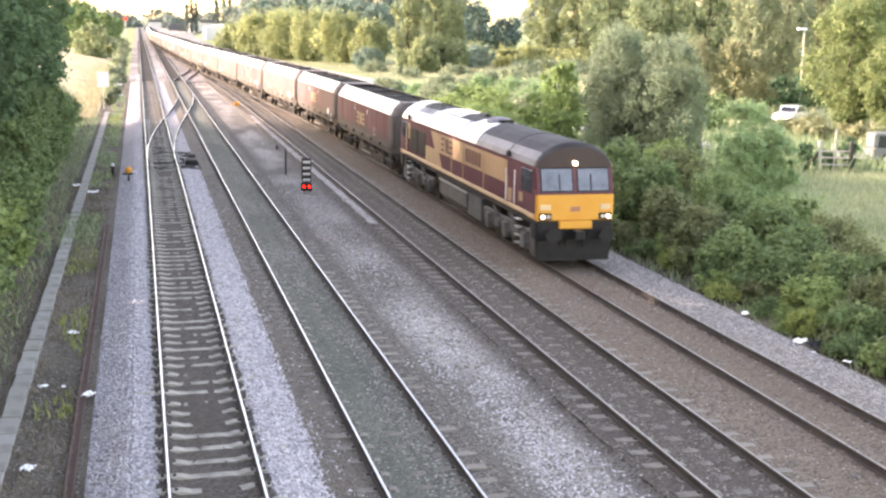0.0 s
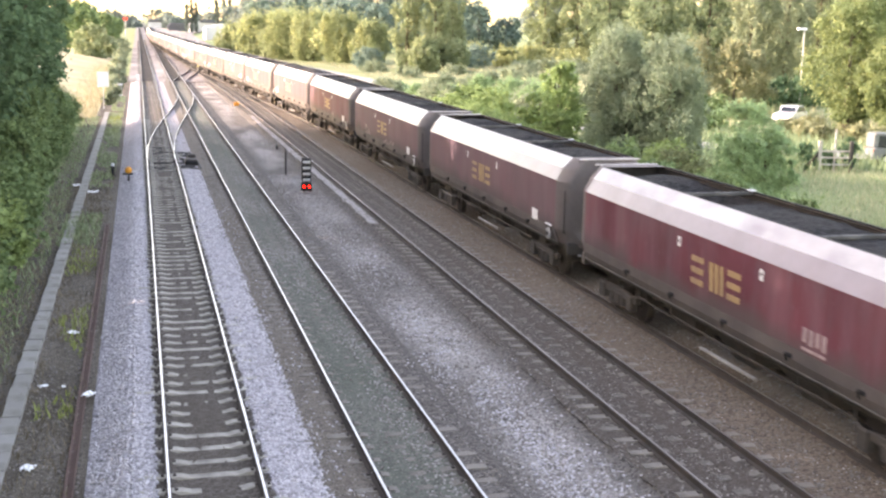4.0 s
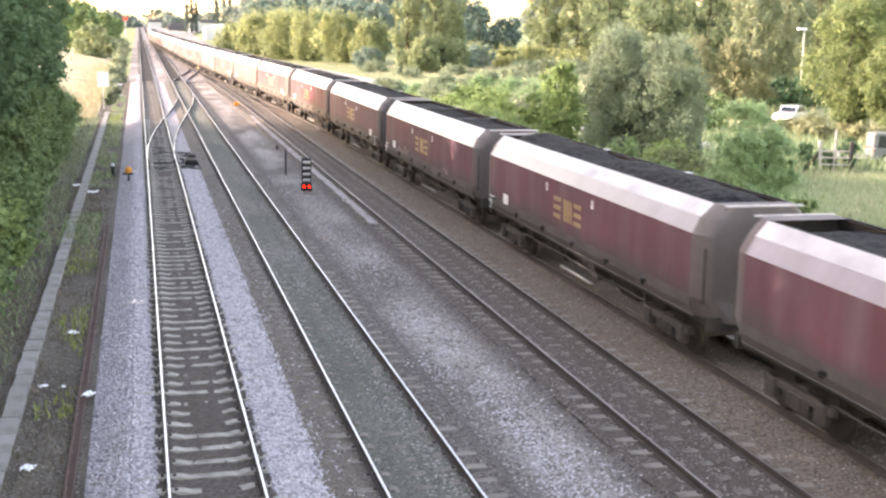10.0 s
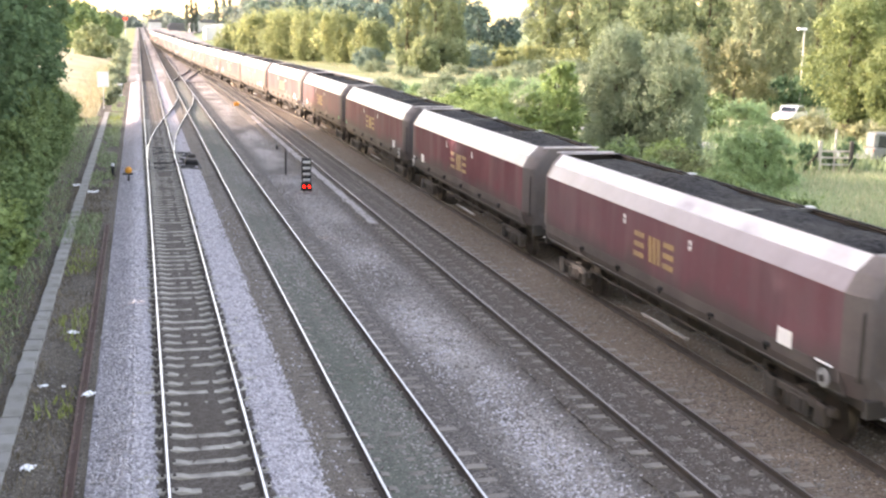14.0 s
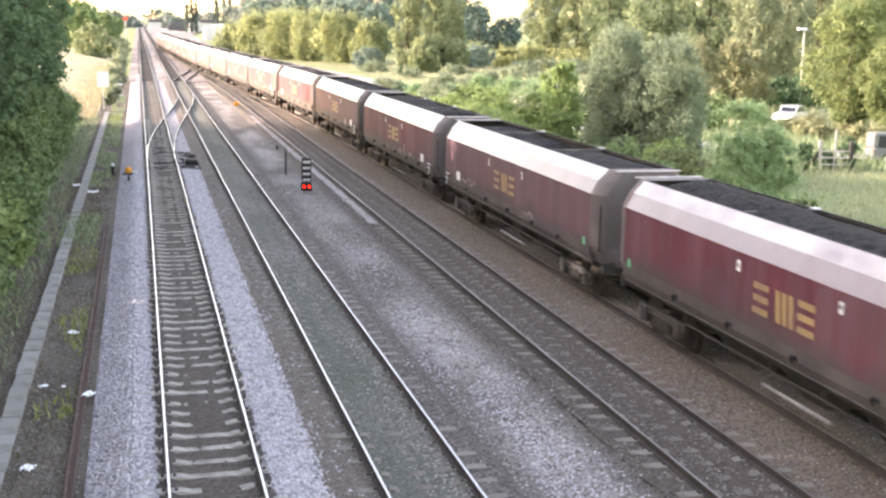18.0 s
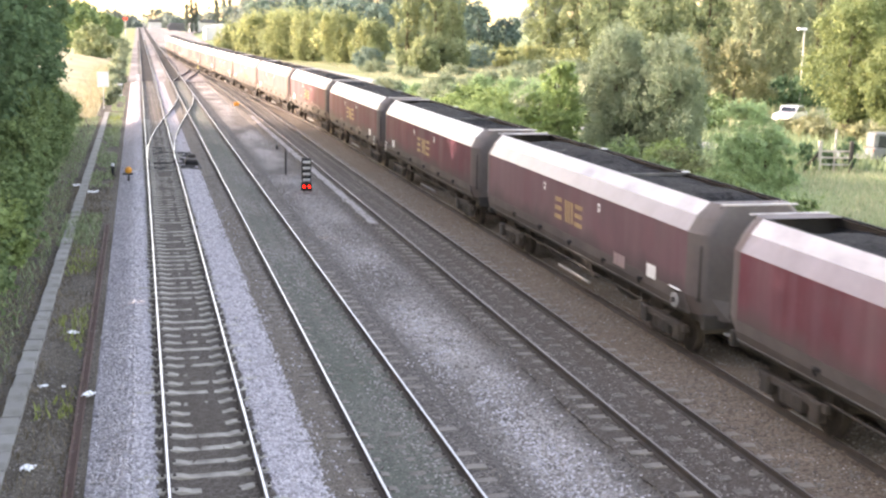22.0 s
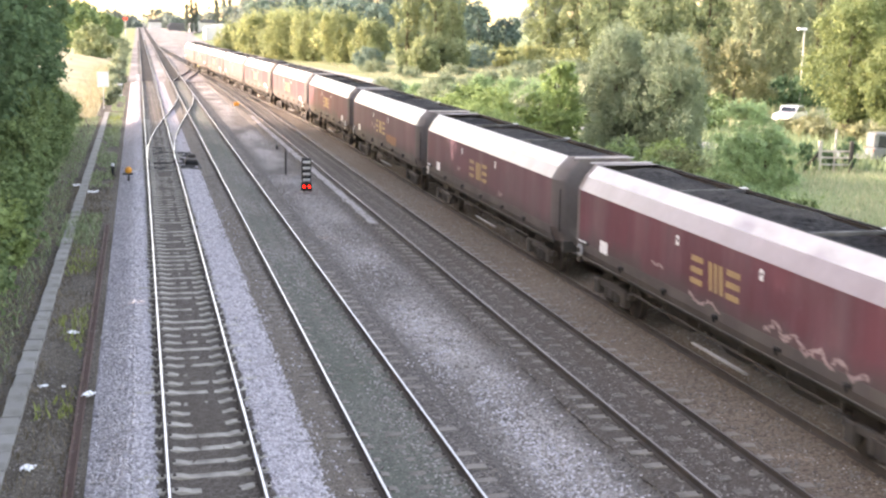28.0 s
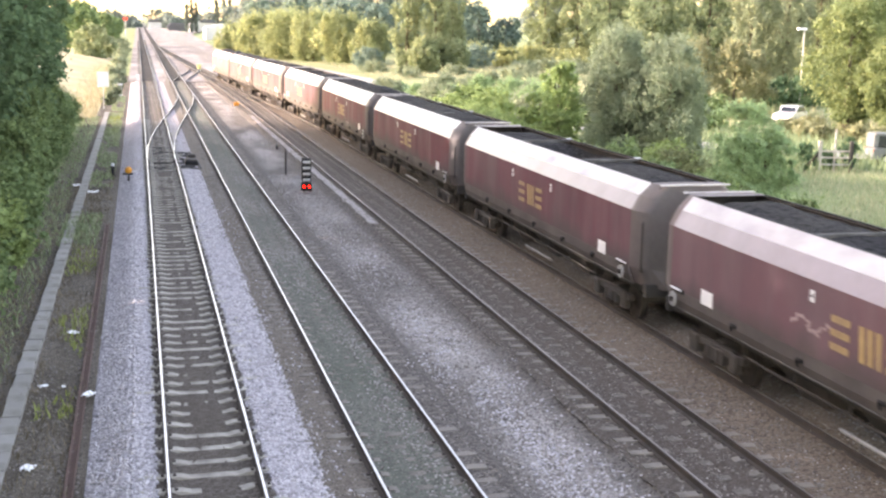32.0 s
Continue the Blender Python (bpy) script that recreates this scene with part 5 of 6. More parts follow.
def stones(name, label, mat, region, count, size, seed, zf, keep=None):
    """Loose stones lying on the bed: squashed eight-sided lumps, one object of stuff."""
    r = np.random.RandomState(seed)
    x = region[0] + (region[1] - region[0]) * r.rand(count)
    y = region[2] + (region[3] - region[2]) * r.rand(count) ** 1.35
    if keep is not None:
        ok = np.array([keep(a, b) > q for a, b, q in zip(x, y, r.rand(count))])
        x, y = x[ok], y[ok]
        count = len(x)
    z = np.array([zf(a, b) for a, b in zip(x, y)])
    base = np.array([(1, 0, 0), (0, 1, 0), (-1, 0, 0), (0, -1, 0), (0, 0, 1), (0, 0, -1)], dtype=float)
    tri = np.array([(0, 1, 4), (1, 2, 4), (2, 3, 4), (3, 0, 4), (1, 0, 5), (2, 1, 5), (3, 2, 5), (0, 3, 5)])
    s = size * (0.5 + r.rand(count, 1, 1)) * np.array([1, 0.8, 0.6]) * (0.7 + 0.6 * r.rand(count, 6, 1))
    P = base[None] * s
    a = r.rand(count) * 6.283
    t = (r.rand(count) - 0.5) * 1.2
    ca, sa, ct, st = np.cos(a)[:, None], np.sin(a)[:, None], np.cos(t)[:, None], np.sin(t)[:, None]
    X, Y, Z = P[..., 0] * ct + P[..., 2] * st, P[..., 1], -P[..., 0] * st + P[..., 2] * ct
    P = np.stack([X * ca - Y * sa + x[:, None], X * sa + Y * ca + y[:, None], Z + z[:, None]], 2).reshape(-1, 3)
    F = (tri[None] + (np.arange(count) * 6)[:, None, None]).reshape(-1, 3)
    n = len(F)
    me = bpy.data.meshes.new(name)
    me.vertices.add(len(P)), me.loops.add(n * 3), me.polygons.add(n)
    me.vertices.foreach_set("co", P.astype(np.float32).ravel())
    me.loops.foreach_set("vertex_index", F.astype(np.int32).ravel())
    me.polygons.foreach_set("loop_start", np.arange(0, n * 3, 3, dtype=np.int32))
    me.materials.append(mat)
    me.update(calc_edges=True)
    return tagged(new(name, me), label, "stones", kind="stuff")
def put_tree(name, label, category, x, y, height, radius, mat, seed, group="", z=-0.5, **kw):
    t = build_tree(name, height, radius, mat, seed, **kw)
    t.matrix_basis = pose(x, y, z, 0, 0, (seed * 67) % 360)
    return tagged(t, label, category, group)


def row(name, label, category, mat, rows, group, **kw):
    mats = mat if isinstance(mat, (list, tuple)) else [mat]
    for k, (x, y, h, r) in enumerate(rows):
        put_tree(name, label, category, x, y, h, r, mats[k % len(mats)], 100 + k * 13 + int(abs(x) * 7 + y), group, **kw)


# beyond the train, on the meadow side
row("willow_tree", "low spreading willow with yellow-green leaves", "tree", M_LEAF_WILLOW,
    [(20.5, 268, 6.5, 4.5), (24, 256, 8.8, 5.5), (28.5, 246, 9.6, 6.0), (33, 238, 9.8, 6.0), (37.5, 228, 9.4, 5.6), (41.5, 222, 7.6, 4.4), (30, 256, 9.5, 6)], "willow thicket", clumps=340, leaves=42, size=0.22, base=0.2, trunk=False, lump=0.55, tall=2.4)
row("poplar_tree", "tall poplar with sunlit yellow-green leaves", "tree", M_LEAF_GOLD,
    [(43.0, 196, 16.5, 2.9), (46.9, 193, 17.8, 3.0), (50.9, 197, 16.2, 2.7), (44.5, 190, 5.5, 2.8), (50, 191, 5, 2.6)], "poplars", clumps=240, leaves=75, size=0.19, base=0.3, shape=0.9, lump=0.8, tall=1.5)
row("broadleaf_tree", "tall bluish green tree at the meadow's far edge", "tree", M_LEAF_BLUE,
    [(72, 300, 17, 7), (80, 308, 15, 6), (88, 312, 12.5, 5), (96, 314, 9.5, 5), (60, 310, 17, 7), (50, 315, 16, 7), (41, 325, 15, 6), (33, 335, 13, 6), (66, 290, 15, 6), (46, 290, 13, 6), (55, 285, 12, 5)], "trees behind the meadow", clumps=90, leaves=50, size=0.45, base=0.5)
row("broadleaf_tree", "tall sunlit green tree behind a low hedge", "tree", M_LEAF_GOLD,
    [(90.5, 266, 19, 5.2), (97, 262, 19.5, 5.6), (104, 262, 19, 5.6)], "trees behind the hedge", clumps=170, leaves=100, size=0.27, base=0.4, shape=0.9)
row("broadleaf_tree", "tall green tree with a dense leafy crown", "tree", M_LEAF_WOOD,
    [(92, 230, 19, 6.5), (100, 222, 19, 7), (87, 197, 18, 6), (94, 190, 18.5, 6), (101, 186, 18, 6), (108, 180, 18, 6), (112, 215, 20, 7)], "trees behind the hedge", clumps=170, leaves=100, size=0.26, base=0.4)
row("slender_tree", "tall slender tree with olive-green crown", "tree", M_LEAF_OLIVE,
    [(81.5, 152, 16.5, 3.4), (86, 150, 17.5, 3.8), (92.0, 152, 16.5, 3.6), (97, 150, 17, 4)], "slender trees", clumps=240, leaves=80, size=0.17, base=0.3, lump=0.75, tall=1.8)
row("dark_bush", "dark bluish green bush below the poplars", "bush", M_LEAF_BLUE,
    [(54, 205, 4.0, 3.6), (59, 210, 3.8, 3.4), (38, 205, 3.2, 3.0)], "hedge", clumps=70, leaves=60, size=0.2, base=0.0, trunk=False)
row("olive_scrub", "olive feathery scrub in the rough grass", "bush", M_LEAF_OLIVE,
    [(26, 104, 2.6, 2.2), (29, 116, 2.8, 2.4), (33, 100, 2.4, 2.2), (36, 108, 2.6, 2.4), (31, 94, 2.2, 2.0), (24.5, 122, 2.0, 2.2)], "rough scrub", clumps=90, leaves=60, size=0.13, base=0.0, trunk=False)
row("feathery_scrub", "tall feathery pale green scrub behind the train", "bush", M_LEAF_FEATHER,
    [(31.9, 112, 3.0, 1.7), (32.2, 104, 3.1, 1.9), (26.6, 126, 1.6, 1.6), (32.4, 98, 2.9, 1.6), (34.6, 110, 2.8, 1.8), (35.0, 102, 2.9, 1.8), (27.6, 108, 2.4, 1.6), (27.2, 118, 1.9, 1.7), (37.5, 114, 2.5, 1.9)], "rough scrub", clumps=80, leaves=80, size=0.095, base=0.0, trunk=False)
row("meadow_shrub", "small olive shrub standing in the dry meadow", "bush", M_LEAF_OLIVE,
    [(44, 152, 1.5, 2.3), (52, 166, 1.6, 2.5), (38, 172, 1.3, 2.0), (61, 190, 1.8, 3.0), (47, 181, 1.5, 2.2), (68, 198, 1.9, 3.0), (40, 146, 1.2, 1.8), (57, 178, 1.5, 2.6), (75, 205, 1.8, 3.0), (36, 188, 1.6, 2.4), (50, 150, 1.4, 2.0), (62, 172, 1.7, 2.4), (71, 184, 1.8, 2.8)], "meadow shrubs", clumps=50, leaves=50, size=0.17, base=0.0, trunk=False)
row("hedge_bush", "rounded yellow-green hedge bush at the meadow's edge", "bush", M_LEAF_HEDGE,
    [(58, 232, 3.0, 4), (63, 226, 3.4, 4.4), (66, 215, 3.2, 4.2), (72, 222, 3.4, 4.5), (80, 235, 3.0, 5), (87, 238, 2.8, 5), (94, 238, 2.8, 5), (78, 212, 2.4, 4)], "hedge", clumps=60, leaves=45, size=0.28, base=0.1, trunk=False)
row("big_bush", "tall grey-green willow bush beside the railway", "bush", M_LEAF_GREY,
    [(24.4, 59.5, 7.9, 2.1), (26.2, 57, 7.4, 2.1), (24.6, 58.5, 4.6, 1.9), (25.0, 60.5, 6.5, 2.2), (27.4, 58.4, 5.6, 1.8)], "bushes by the line", clumps=260, leaves=120, size=0.066, base=0.2)
row("young_ash", "light green young ash sapling by the line", "tree", M_LEAF_ASH,
    [(22.8, 64, 6.0, 1.25), (23.6, 70, 3.9, 1.2), (22.0, 62, 3.2, 1.3), (30.5, 86, 4.6, 1.6)], "bushes by the line", clumps=100, leaves=70, size=0.12, base=0.2)
row("feathery_bush", "soft feathery green shrub in the meadow", "bush", M_LEAF_FEATHER,
    [(25.2, 47, 4.9, 1.5), (24.1, 45, 3.8, 1.3), (25.6, 45.6, 3.8, 1.3)], "bushes by the line", clumps=150, leaves=110, size=0.062, base=0.2)
row("leafy_shrub", "fresh light green shrub below the willow bush", "bush", M_LEAF_LIGHT,
    [(23.0, 49.5, 3.0, 1.5), (21.6, 47.5, 2.6, 1.3)], "bushes by the line", clumps=90, leaves=80, size=0.10, base=0.0, trunk=False)
row("seeding_shrub", "golden-brown seeding shrub lit by the sun", "bush", M_LEAF_BROWN,
    [(48.5, 100, 6.8, 2.3), (51.2, 98, 6.8, 2.2), (54.5, 101, 5.8, 2.4)], "seeding shrubs", clumps=170, leaves=70, size=0.12, base=0.2, lump=0.8, tall=1.5)
row("field_shrub", "mixed green and brown shrub behind the meadow", "bush", M_LEAF_MID,
    [(44, 88, 2.6, 2.0), (56.2, 106, 4.2, 2.0), (34, 90, 2.4, 2.2), (38, 96, 2.6, 2.4), (43, 106, 2.2, 2.4)], "field shrubs", clumps=70, leaves=50, size=0.18, base=0.0, trunk=False)
row("field_maple", "large golden-green tree overhanging a parked car", "tree", M_LEAF_MAPLE,
    [(51.2, 80, 10.4, 3.3), (54.6, 83, 11.8, 4.0), (59.5, 86, 13.0, 4.8), (66, 95, 13, 4.8), (52.4, 76, 7.4, 2.8)], "trees by the car", clumps=280, leaves=95, size=0.11, base=1.6, lump=0.85)
row("dark_bush", "dark green bush behind the parked car", "bush", M_LEAF_DARK,
    [(61.5, 110, 2.8, 1.8), (64.5, 112, 3.0, 2.0), (68, 114, 3.2, 2.2), (72, 115, 3.4, 2.4), (58.5, 112, 2.6, 1.8)], "bushes by the car", clumps=80, leaves=60, size=0.15, base=0.0, trunk=False)
row("seeding_shrub", "low brown seeding shrub in front of the parked car", "bush", M_LEAF_BROWN,
    [(52.6, 87, 0.6, 1.3), (50.0, 86, 0.7, 1.2), (50.0, 83, 1.2, 1.5), (52.0, 80, 1.3, 1.6), (47.5, 78, 1.1, 1.5), (49.6, 75, 1.3, 1.5)], "seeding shrubs", clumps=70, leaves=60, size=0.11, base=0.0, trunk=False)
row("dark_bush", "small dark bush leaning against the gate post", "bush", M_LEAF_DARK,
    [(37.0, 61.6, 1.6, 0.6), (39.9, 61.7, 1.9, 0.6), (38.7, 62.4, 1.0, 0.8)], "bushes by the gate", clumps=50, leaves=50, size=0.08, base=0.0, trunk=False)
row("bramble_bush", "dense dark green bramble beside the ballast", "bush", [M_LEAF_BRAMBLE, M_LEAF_OLD_BRAMBLE, M_LEAF_MID],
    [(18.8, 45, 3.4, 1.5), (20.6, 43.5, 3.2, 1.5), (19.0, 42, 2.8, 1.4), (20.8, 40.5, 2.6, 1.5), (18.3, 39.5, 2.2, 1.2), (19.9, 38, 2.3, 1.4), (21.6, 37, 2.2, 1.4), (18.3, 36.6, 1.9, 1.2), (20.0, 35.2, 2.1, 1.4), (18.2, 34, 1.6, 1.1), (21.4, 33.8, 1.9, 1.3), (19.6, 32.6, 1.9, 1.3)], "brambles", clumps=150, leaves=85, size=0.072, base=0.0, trunk=False)
row("bramble_bush", "low sprawling light green bramble beside the ballast", "bush", [M_LEAF_MID, M_LEAF_OLD_BRAMBLE, M_LEAF_BRAMBLE, M_LEAF_LIGHT],
    [(18.0, 31.4, 1.4, 1.1), (20.6, 30.9, 1.8, 1.3), (19.2, 29.8, 1.6, 1.2), (17.9, 28.8, 1.1, 1.0), (20.6, 28.4, 1.8, 1.3), (19.1, 27.4, 1.5, 1.2), (17.7, 26.4, 0.9, 0.9), (20.4, 26.2, 1.7, 1.3), (19.0, 25.2, 1.3, 1.1), (17.5, 24.0, 0.7, 0.8), (20.0, 23.8, 1.5, 1.3), (18.6, 22.6, 1.0, 1.0)], "brambles", clumps=130, leaves=90, size=0.066, base=0.0, trunk=False)
VERGE = random.Random(77)
row("verge_weed", "low straggling weed at the ballast's edge", "weed", [M_LEAF_OLD_BRAMBLE, M_WEED, M_LEAF_LIGHT, M_LEAF_MID],
    [(16.95 + VERGE.uniform(-0.15, 0.55), 21.5 + 1.15 * k + VERGE.uniform(-0.4, 0.4), VERGE.uniform(0.35, 0.95), VERGE.uniform(0.45, 0.8)) for k in range(28)], "verge weeds", clumps=60, leaves=50, size=0.05, base=0.0, trunk=False)
row("low_scrub", "low pale green scrub along the railway", "bush", M_LEAF_LIGHT,
    [(27, 92, 2.6, 2.2), (29, 104, 2.4, 2.4), (20, 53, 2.4, 1.6), (20.5, 60, 2.2, 1.6), (21, 66, 2.2, 1.8), (22, 72, 2.2, 2.0), (23, 79, 2.0, 2.0), (24, 88, 1.8, 2.2), (25, 98, 1.8, 2.4), (24.4, 112, 1.0, 2.0), (24.4, 130, 0.6, 2.0), (24, 150, 0.5, 2.0)], "scrub", clumps=70, leaves=50, size=0.15, base=0.0, trunk=False)

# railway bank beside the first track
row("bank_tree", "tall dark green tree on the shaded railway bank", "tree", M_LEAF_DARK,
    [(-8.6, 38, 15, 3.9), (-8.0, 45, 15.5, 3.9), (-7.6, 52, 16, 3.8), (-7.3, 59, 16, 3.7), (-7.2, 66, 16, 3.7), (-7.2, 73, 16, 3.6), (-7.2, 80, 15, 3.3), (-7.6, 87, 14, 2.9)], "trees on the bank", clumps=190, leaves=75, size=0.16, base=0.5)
# backing and out-of-view trees, added so the near tracks stay in shade
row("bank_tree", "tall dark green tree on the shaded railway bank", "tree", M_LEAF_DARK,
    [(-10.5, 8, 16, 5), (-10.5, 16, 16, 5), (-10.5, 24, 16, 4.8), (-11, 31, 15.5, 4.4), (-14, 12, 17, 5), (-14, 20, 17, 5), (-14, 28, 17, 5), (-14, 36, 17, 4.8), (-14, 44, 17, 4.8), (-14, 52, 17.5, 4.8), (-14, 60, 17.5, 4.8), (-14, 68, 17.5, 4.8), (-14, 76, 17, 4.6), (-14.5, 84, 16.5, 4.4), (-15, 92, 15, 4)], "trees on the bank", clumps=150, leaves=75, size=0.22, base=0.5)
# hidden third row, added to close gaps that let sunflecks through
row("bank_tree", "unseen dark green tree added behind to block the sun", "tree", M_LEAF_DARK,
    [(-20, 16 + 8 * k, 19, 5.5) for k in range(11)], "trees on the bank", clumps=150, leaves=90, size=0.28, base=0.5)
row("bank_bush", "green bush at the foot of the shaded bank", "bush", [M_LEAF_LIGHT, M_LEAF_MID],
    [(-5.2, 24, 2.2, 1.5), (-5.0, 27, 2.4, 1.5), (-4.9, 30, 2.6, 1.5), (-4.7, 33, 2.7, 1.45), (-4.6, 36.5, 2.9, 1.4), (-4.7, 40.5, 3.1, 1.5)], "bushes on the bank", clumps=130, leaves=75, size=0.095, base=0.0, trunk=False)
row("lineside_bush", "low greyish bush beside the far ballast edge", "bush", M_LEAF_OLIVE,
    [(-2.6, 114, 1.3, 0.7), (-2.4, 121, 1.5, 0.8), (-2.6, 132, 1.6, 0.9), (-2.4, 142, 1.5, 0.9), (-2.8, 154, 1.8, 1.1), (-2.6, 168, 1.6, 1.1), (-3.0, 185, 2.0, 1.4), (-3.0, 205, 1.8, 1.5), (-3.2, 225, 2.2, 1.6), (-3.4, 262, 2.6, 2.0), (-3.6, 300, 2.8, 2.2)], "lineside bushes", clumps=60, leaves=45, size=0.15, base=0.0, trunk=False)
row("bank_bush", "mid-green bush at the foot of the bank", "bush", M_LEAF_MID,
    [(-4.9, 45, 3.6, 1.5), (-5.0, 50, 4.0, 1.6), (-5.1, 56, 4.2, 1.7), (-5.1, 62, 4.4, 1.7), (-5.2, 69, 4.4, 1.7), (-5.4, 77, 3.6, 1.7), (-5.6, 85, 3.0, 1.6), (-5.8, 92, 2.4, 1.5)], "bushes on the bank", clumps=130, leaves=75, size=0.095, base=0.0, trunk=False)
row("round_tree", "round sunlit yellow-green tree on the straw bank", "tree", M_LEAF_GOLD,
    [(-8.2, 232, 6.2, 3.6), (-6.0, 240, 4.2, 2.4)], "", clumps=90, leaves=50, size=0.30, base=0.2)
row("broadleaf_tree", "dark tree beyond the straw bank", "tree", M_LEAF_MID,
    [(-12, 300, 9.5, 5), (-8.5, 330, 8.5, 4), (-18, 290, 12, 6), (-15, 340, 12, 6), (-11, 400, 8, 4), (-9, 460, 7, 4), (-14, 520, 9, 6), (-10, 580, 7, 5), (-20, 600, 10, 7)], "trees beyond the bank", clumps=70, leaves=45, size=0.42, base=0.3)

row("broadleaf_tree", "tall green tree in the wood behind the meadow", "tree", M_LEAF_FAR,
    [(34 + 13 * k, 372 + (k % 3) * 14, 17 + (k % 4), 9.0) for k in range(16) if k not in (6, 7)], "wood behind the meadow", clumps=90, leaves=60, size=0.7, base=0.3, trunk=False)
row("broadleaf_tree", "tall green tree closing the view beyond the lane", "tree", M_LEAF_OLIVE,
    [(112 + 9 * k, 250 - 11 * k, 20 + (k % 3), 7.5) for k in range(9)], "wood beyond the lane", clumps=110, leaves=60, size=0.5, base=0.3, trunk=False)

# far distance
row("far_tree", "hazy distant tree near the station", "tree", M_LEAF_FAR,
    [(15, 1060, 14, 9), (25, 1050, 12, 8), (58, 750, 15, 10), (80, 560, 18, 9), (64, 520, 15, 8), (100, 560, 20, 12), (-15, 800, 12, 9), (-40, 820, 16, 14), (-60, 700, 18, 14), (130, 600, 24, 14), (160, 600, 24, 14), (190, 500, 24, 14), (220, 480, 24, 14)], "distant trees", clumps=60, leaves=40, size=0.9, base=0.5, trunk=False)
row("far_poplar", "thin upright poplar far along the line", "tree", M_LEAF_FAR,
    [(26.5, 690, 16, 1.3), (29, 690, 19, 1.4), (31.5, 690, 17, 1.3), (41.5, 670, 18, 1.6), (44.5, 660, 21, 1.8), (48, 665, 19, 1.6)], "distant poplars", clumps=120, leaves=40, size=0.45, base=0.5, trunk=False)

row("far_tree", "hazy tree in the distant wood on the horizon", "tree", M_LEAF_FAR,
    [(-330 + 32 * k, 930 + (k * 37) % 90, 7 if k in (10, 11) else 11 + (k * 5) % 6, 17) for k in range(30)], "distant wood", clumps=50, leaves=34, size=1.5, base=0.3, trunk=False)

# grass
blades("dead_weed", "brown dead stalks and litter in the cinders", M_DEAD, (-3.9, -1.35, 18, 62), 6000, 0.16, 17, -0.5, 0.014, keep=lambda a, b: noise.noise(Vector((a * 0.8, b * 0.35, 21))) > -0.2)
blades("cess_turf", "yellow-green grass strip between trough and ballast", M_GRASS, (-2.4, -1.35, 58, 125), 3400, 0.22, 15, -0.5, 0.025, keep=lambda a, b: noise.noise(Vector((a * 0.9, b * 0.3, 11))) > -0.12)
blades("rough_grass", "tall rough grass and reeds behind the line", M_GRASS, (18.5, 62, 60, 128), 19000, 0.75, 12, -0.6, 0.05, keep=lambda a, b: noise.noise(Vector((a * 0.06, b * 0.05, 2))) > -0.15 and not (28.4 < a < 32.6 and b > 106))
blades("rough_dry_grass", "tall dry seeding grass behind the line", M_GRASS_DRY, (20, 90, 66, 235), 30000, 0.6, 13, -0.6, 0.045, keep=lambda a, b: noise.noise(Vector((a * 0.06, b * 0.05, 7))) > -0.1 and not (28.4 < a < 32.6 and b > 106))
blades("meadow_grass", "pale green uncut meadow grass", M_GRASS, (21, 46, 30, 72), 34000, 0.22, 1, -0.62, 0.016)
blades("dry_meadow_grass", "straw-coloured seeding grass in the meadow", M_GRASS_DRY, (23, 48, 34, 74), 26000, 0.27, 2, -0.62, 0.013, keep=lambda a, b: noise.noise(Vector((a * 0.12, b * 0.12, 4))) > -0.05)
blades("verge_grass", "green grass along the ballast edge", M_GRASS, (16.3, 18.8, 18, 90), 9000, 0.30, 3, -0.62, 0.018)
blades("verge_stalk", "dead brown stalks among the brambles", M_DEAD, (17.2, 21.5, 20, 48), 2500, 0.45, 31, -0.6, 0.006)
blades("straw_grass", "dry sunlit grass on the bank", M_STRAW_BLADE, (-14, -3.4, 98, 200), 12000, 0.5, 4, -0.4, 0.04)
blades("cess_grass", "patchy green weeds beside the cable trough", M_GRASS, (-4.4, -3.1, 20, 100), 4500, 0.2, 5, -0.5, 0.018)
blades("cess_weed", "yellowish weeds sprouting in the cinders", M_WEED, (-2.4, -1.5, 24, 110), 5000, 0.16, 6, -0.5, 0.02, keep=lambda a, b: noise.noise(Vector((a * 0.4, b * 0.16, 9))) > 0.12)
blades("trough_grass", "grass overgrowing the cable trough", M_GRASS, (-3.0, -1.6, 43, 50), 900, 0.22, 8, -0.5, 0.02)

sh = tagged(new("warehouse"), "long white industrial shed behind the willows", "warehouse")
sh.location = (31.0, 468, -0.5)
bm = bmesh.new()
add_prism(bm, [(-6.6, 0), (6.6, 0), (6.6, 4.6), (0, 5.9), (-6.6, 4.6)], -9, 9)
part("shed_wall", bm, M_SHED, sh)
for k, (x, y, wd, ht) in enumerate([(24.5, 760, 14, 2.6), (31, 700, 6, 6.5), (12, 900, 9, 4.5), (-14, 640, 9, 4), (40, 800, 16, 5)]):
    b = tagged(new("station_building"), "low pale building with a dark roof far along the line", "building", "distant buildings")
    b.location = (x, y, -0.5)
    part("wall", box(-wd / 2, wd / 2, -6, 6, 0, ht), M_SLATE if k == 0 else M_SHED, b)
    part("roof", prism([(-wd / 2 - 1, ht + 0.02), (wd / 2 + 1, ht + 0.02), (wd / 2 - 2, ht + 2.2), (-wd / 2 + 2, ht + 2.2)], -6.5, 6.5), M_SLATE, b)
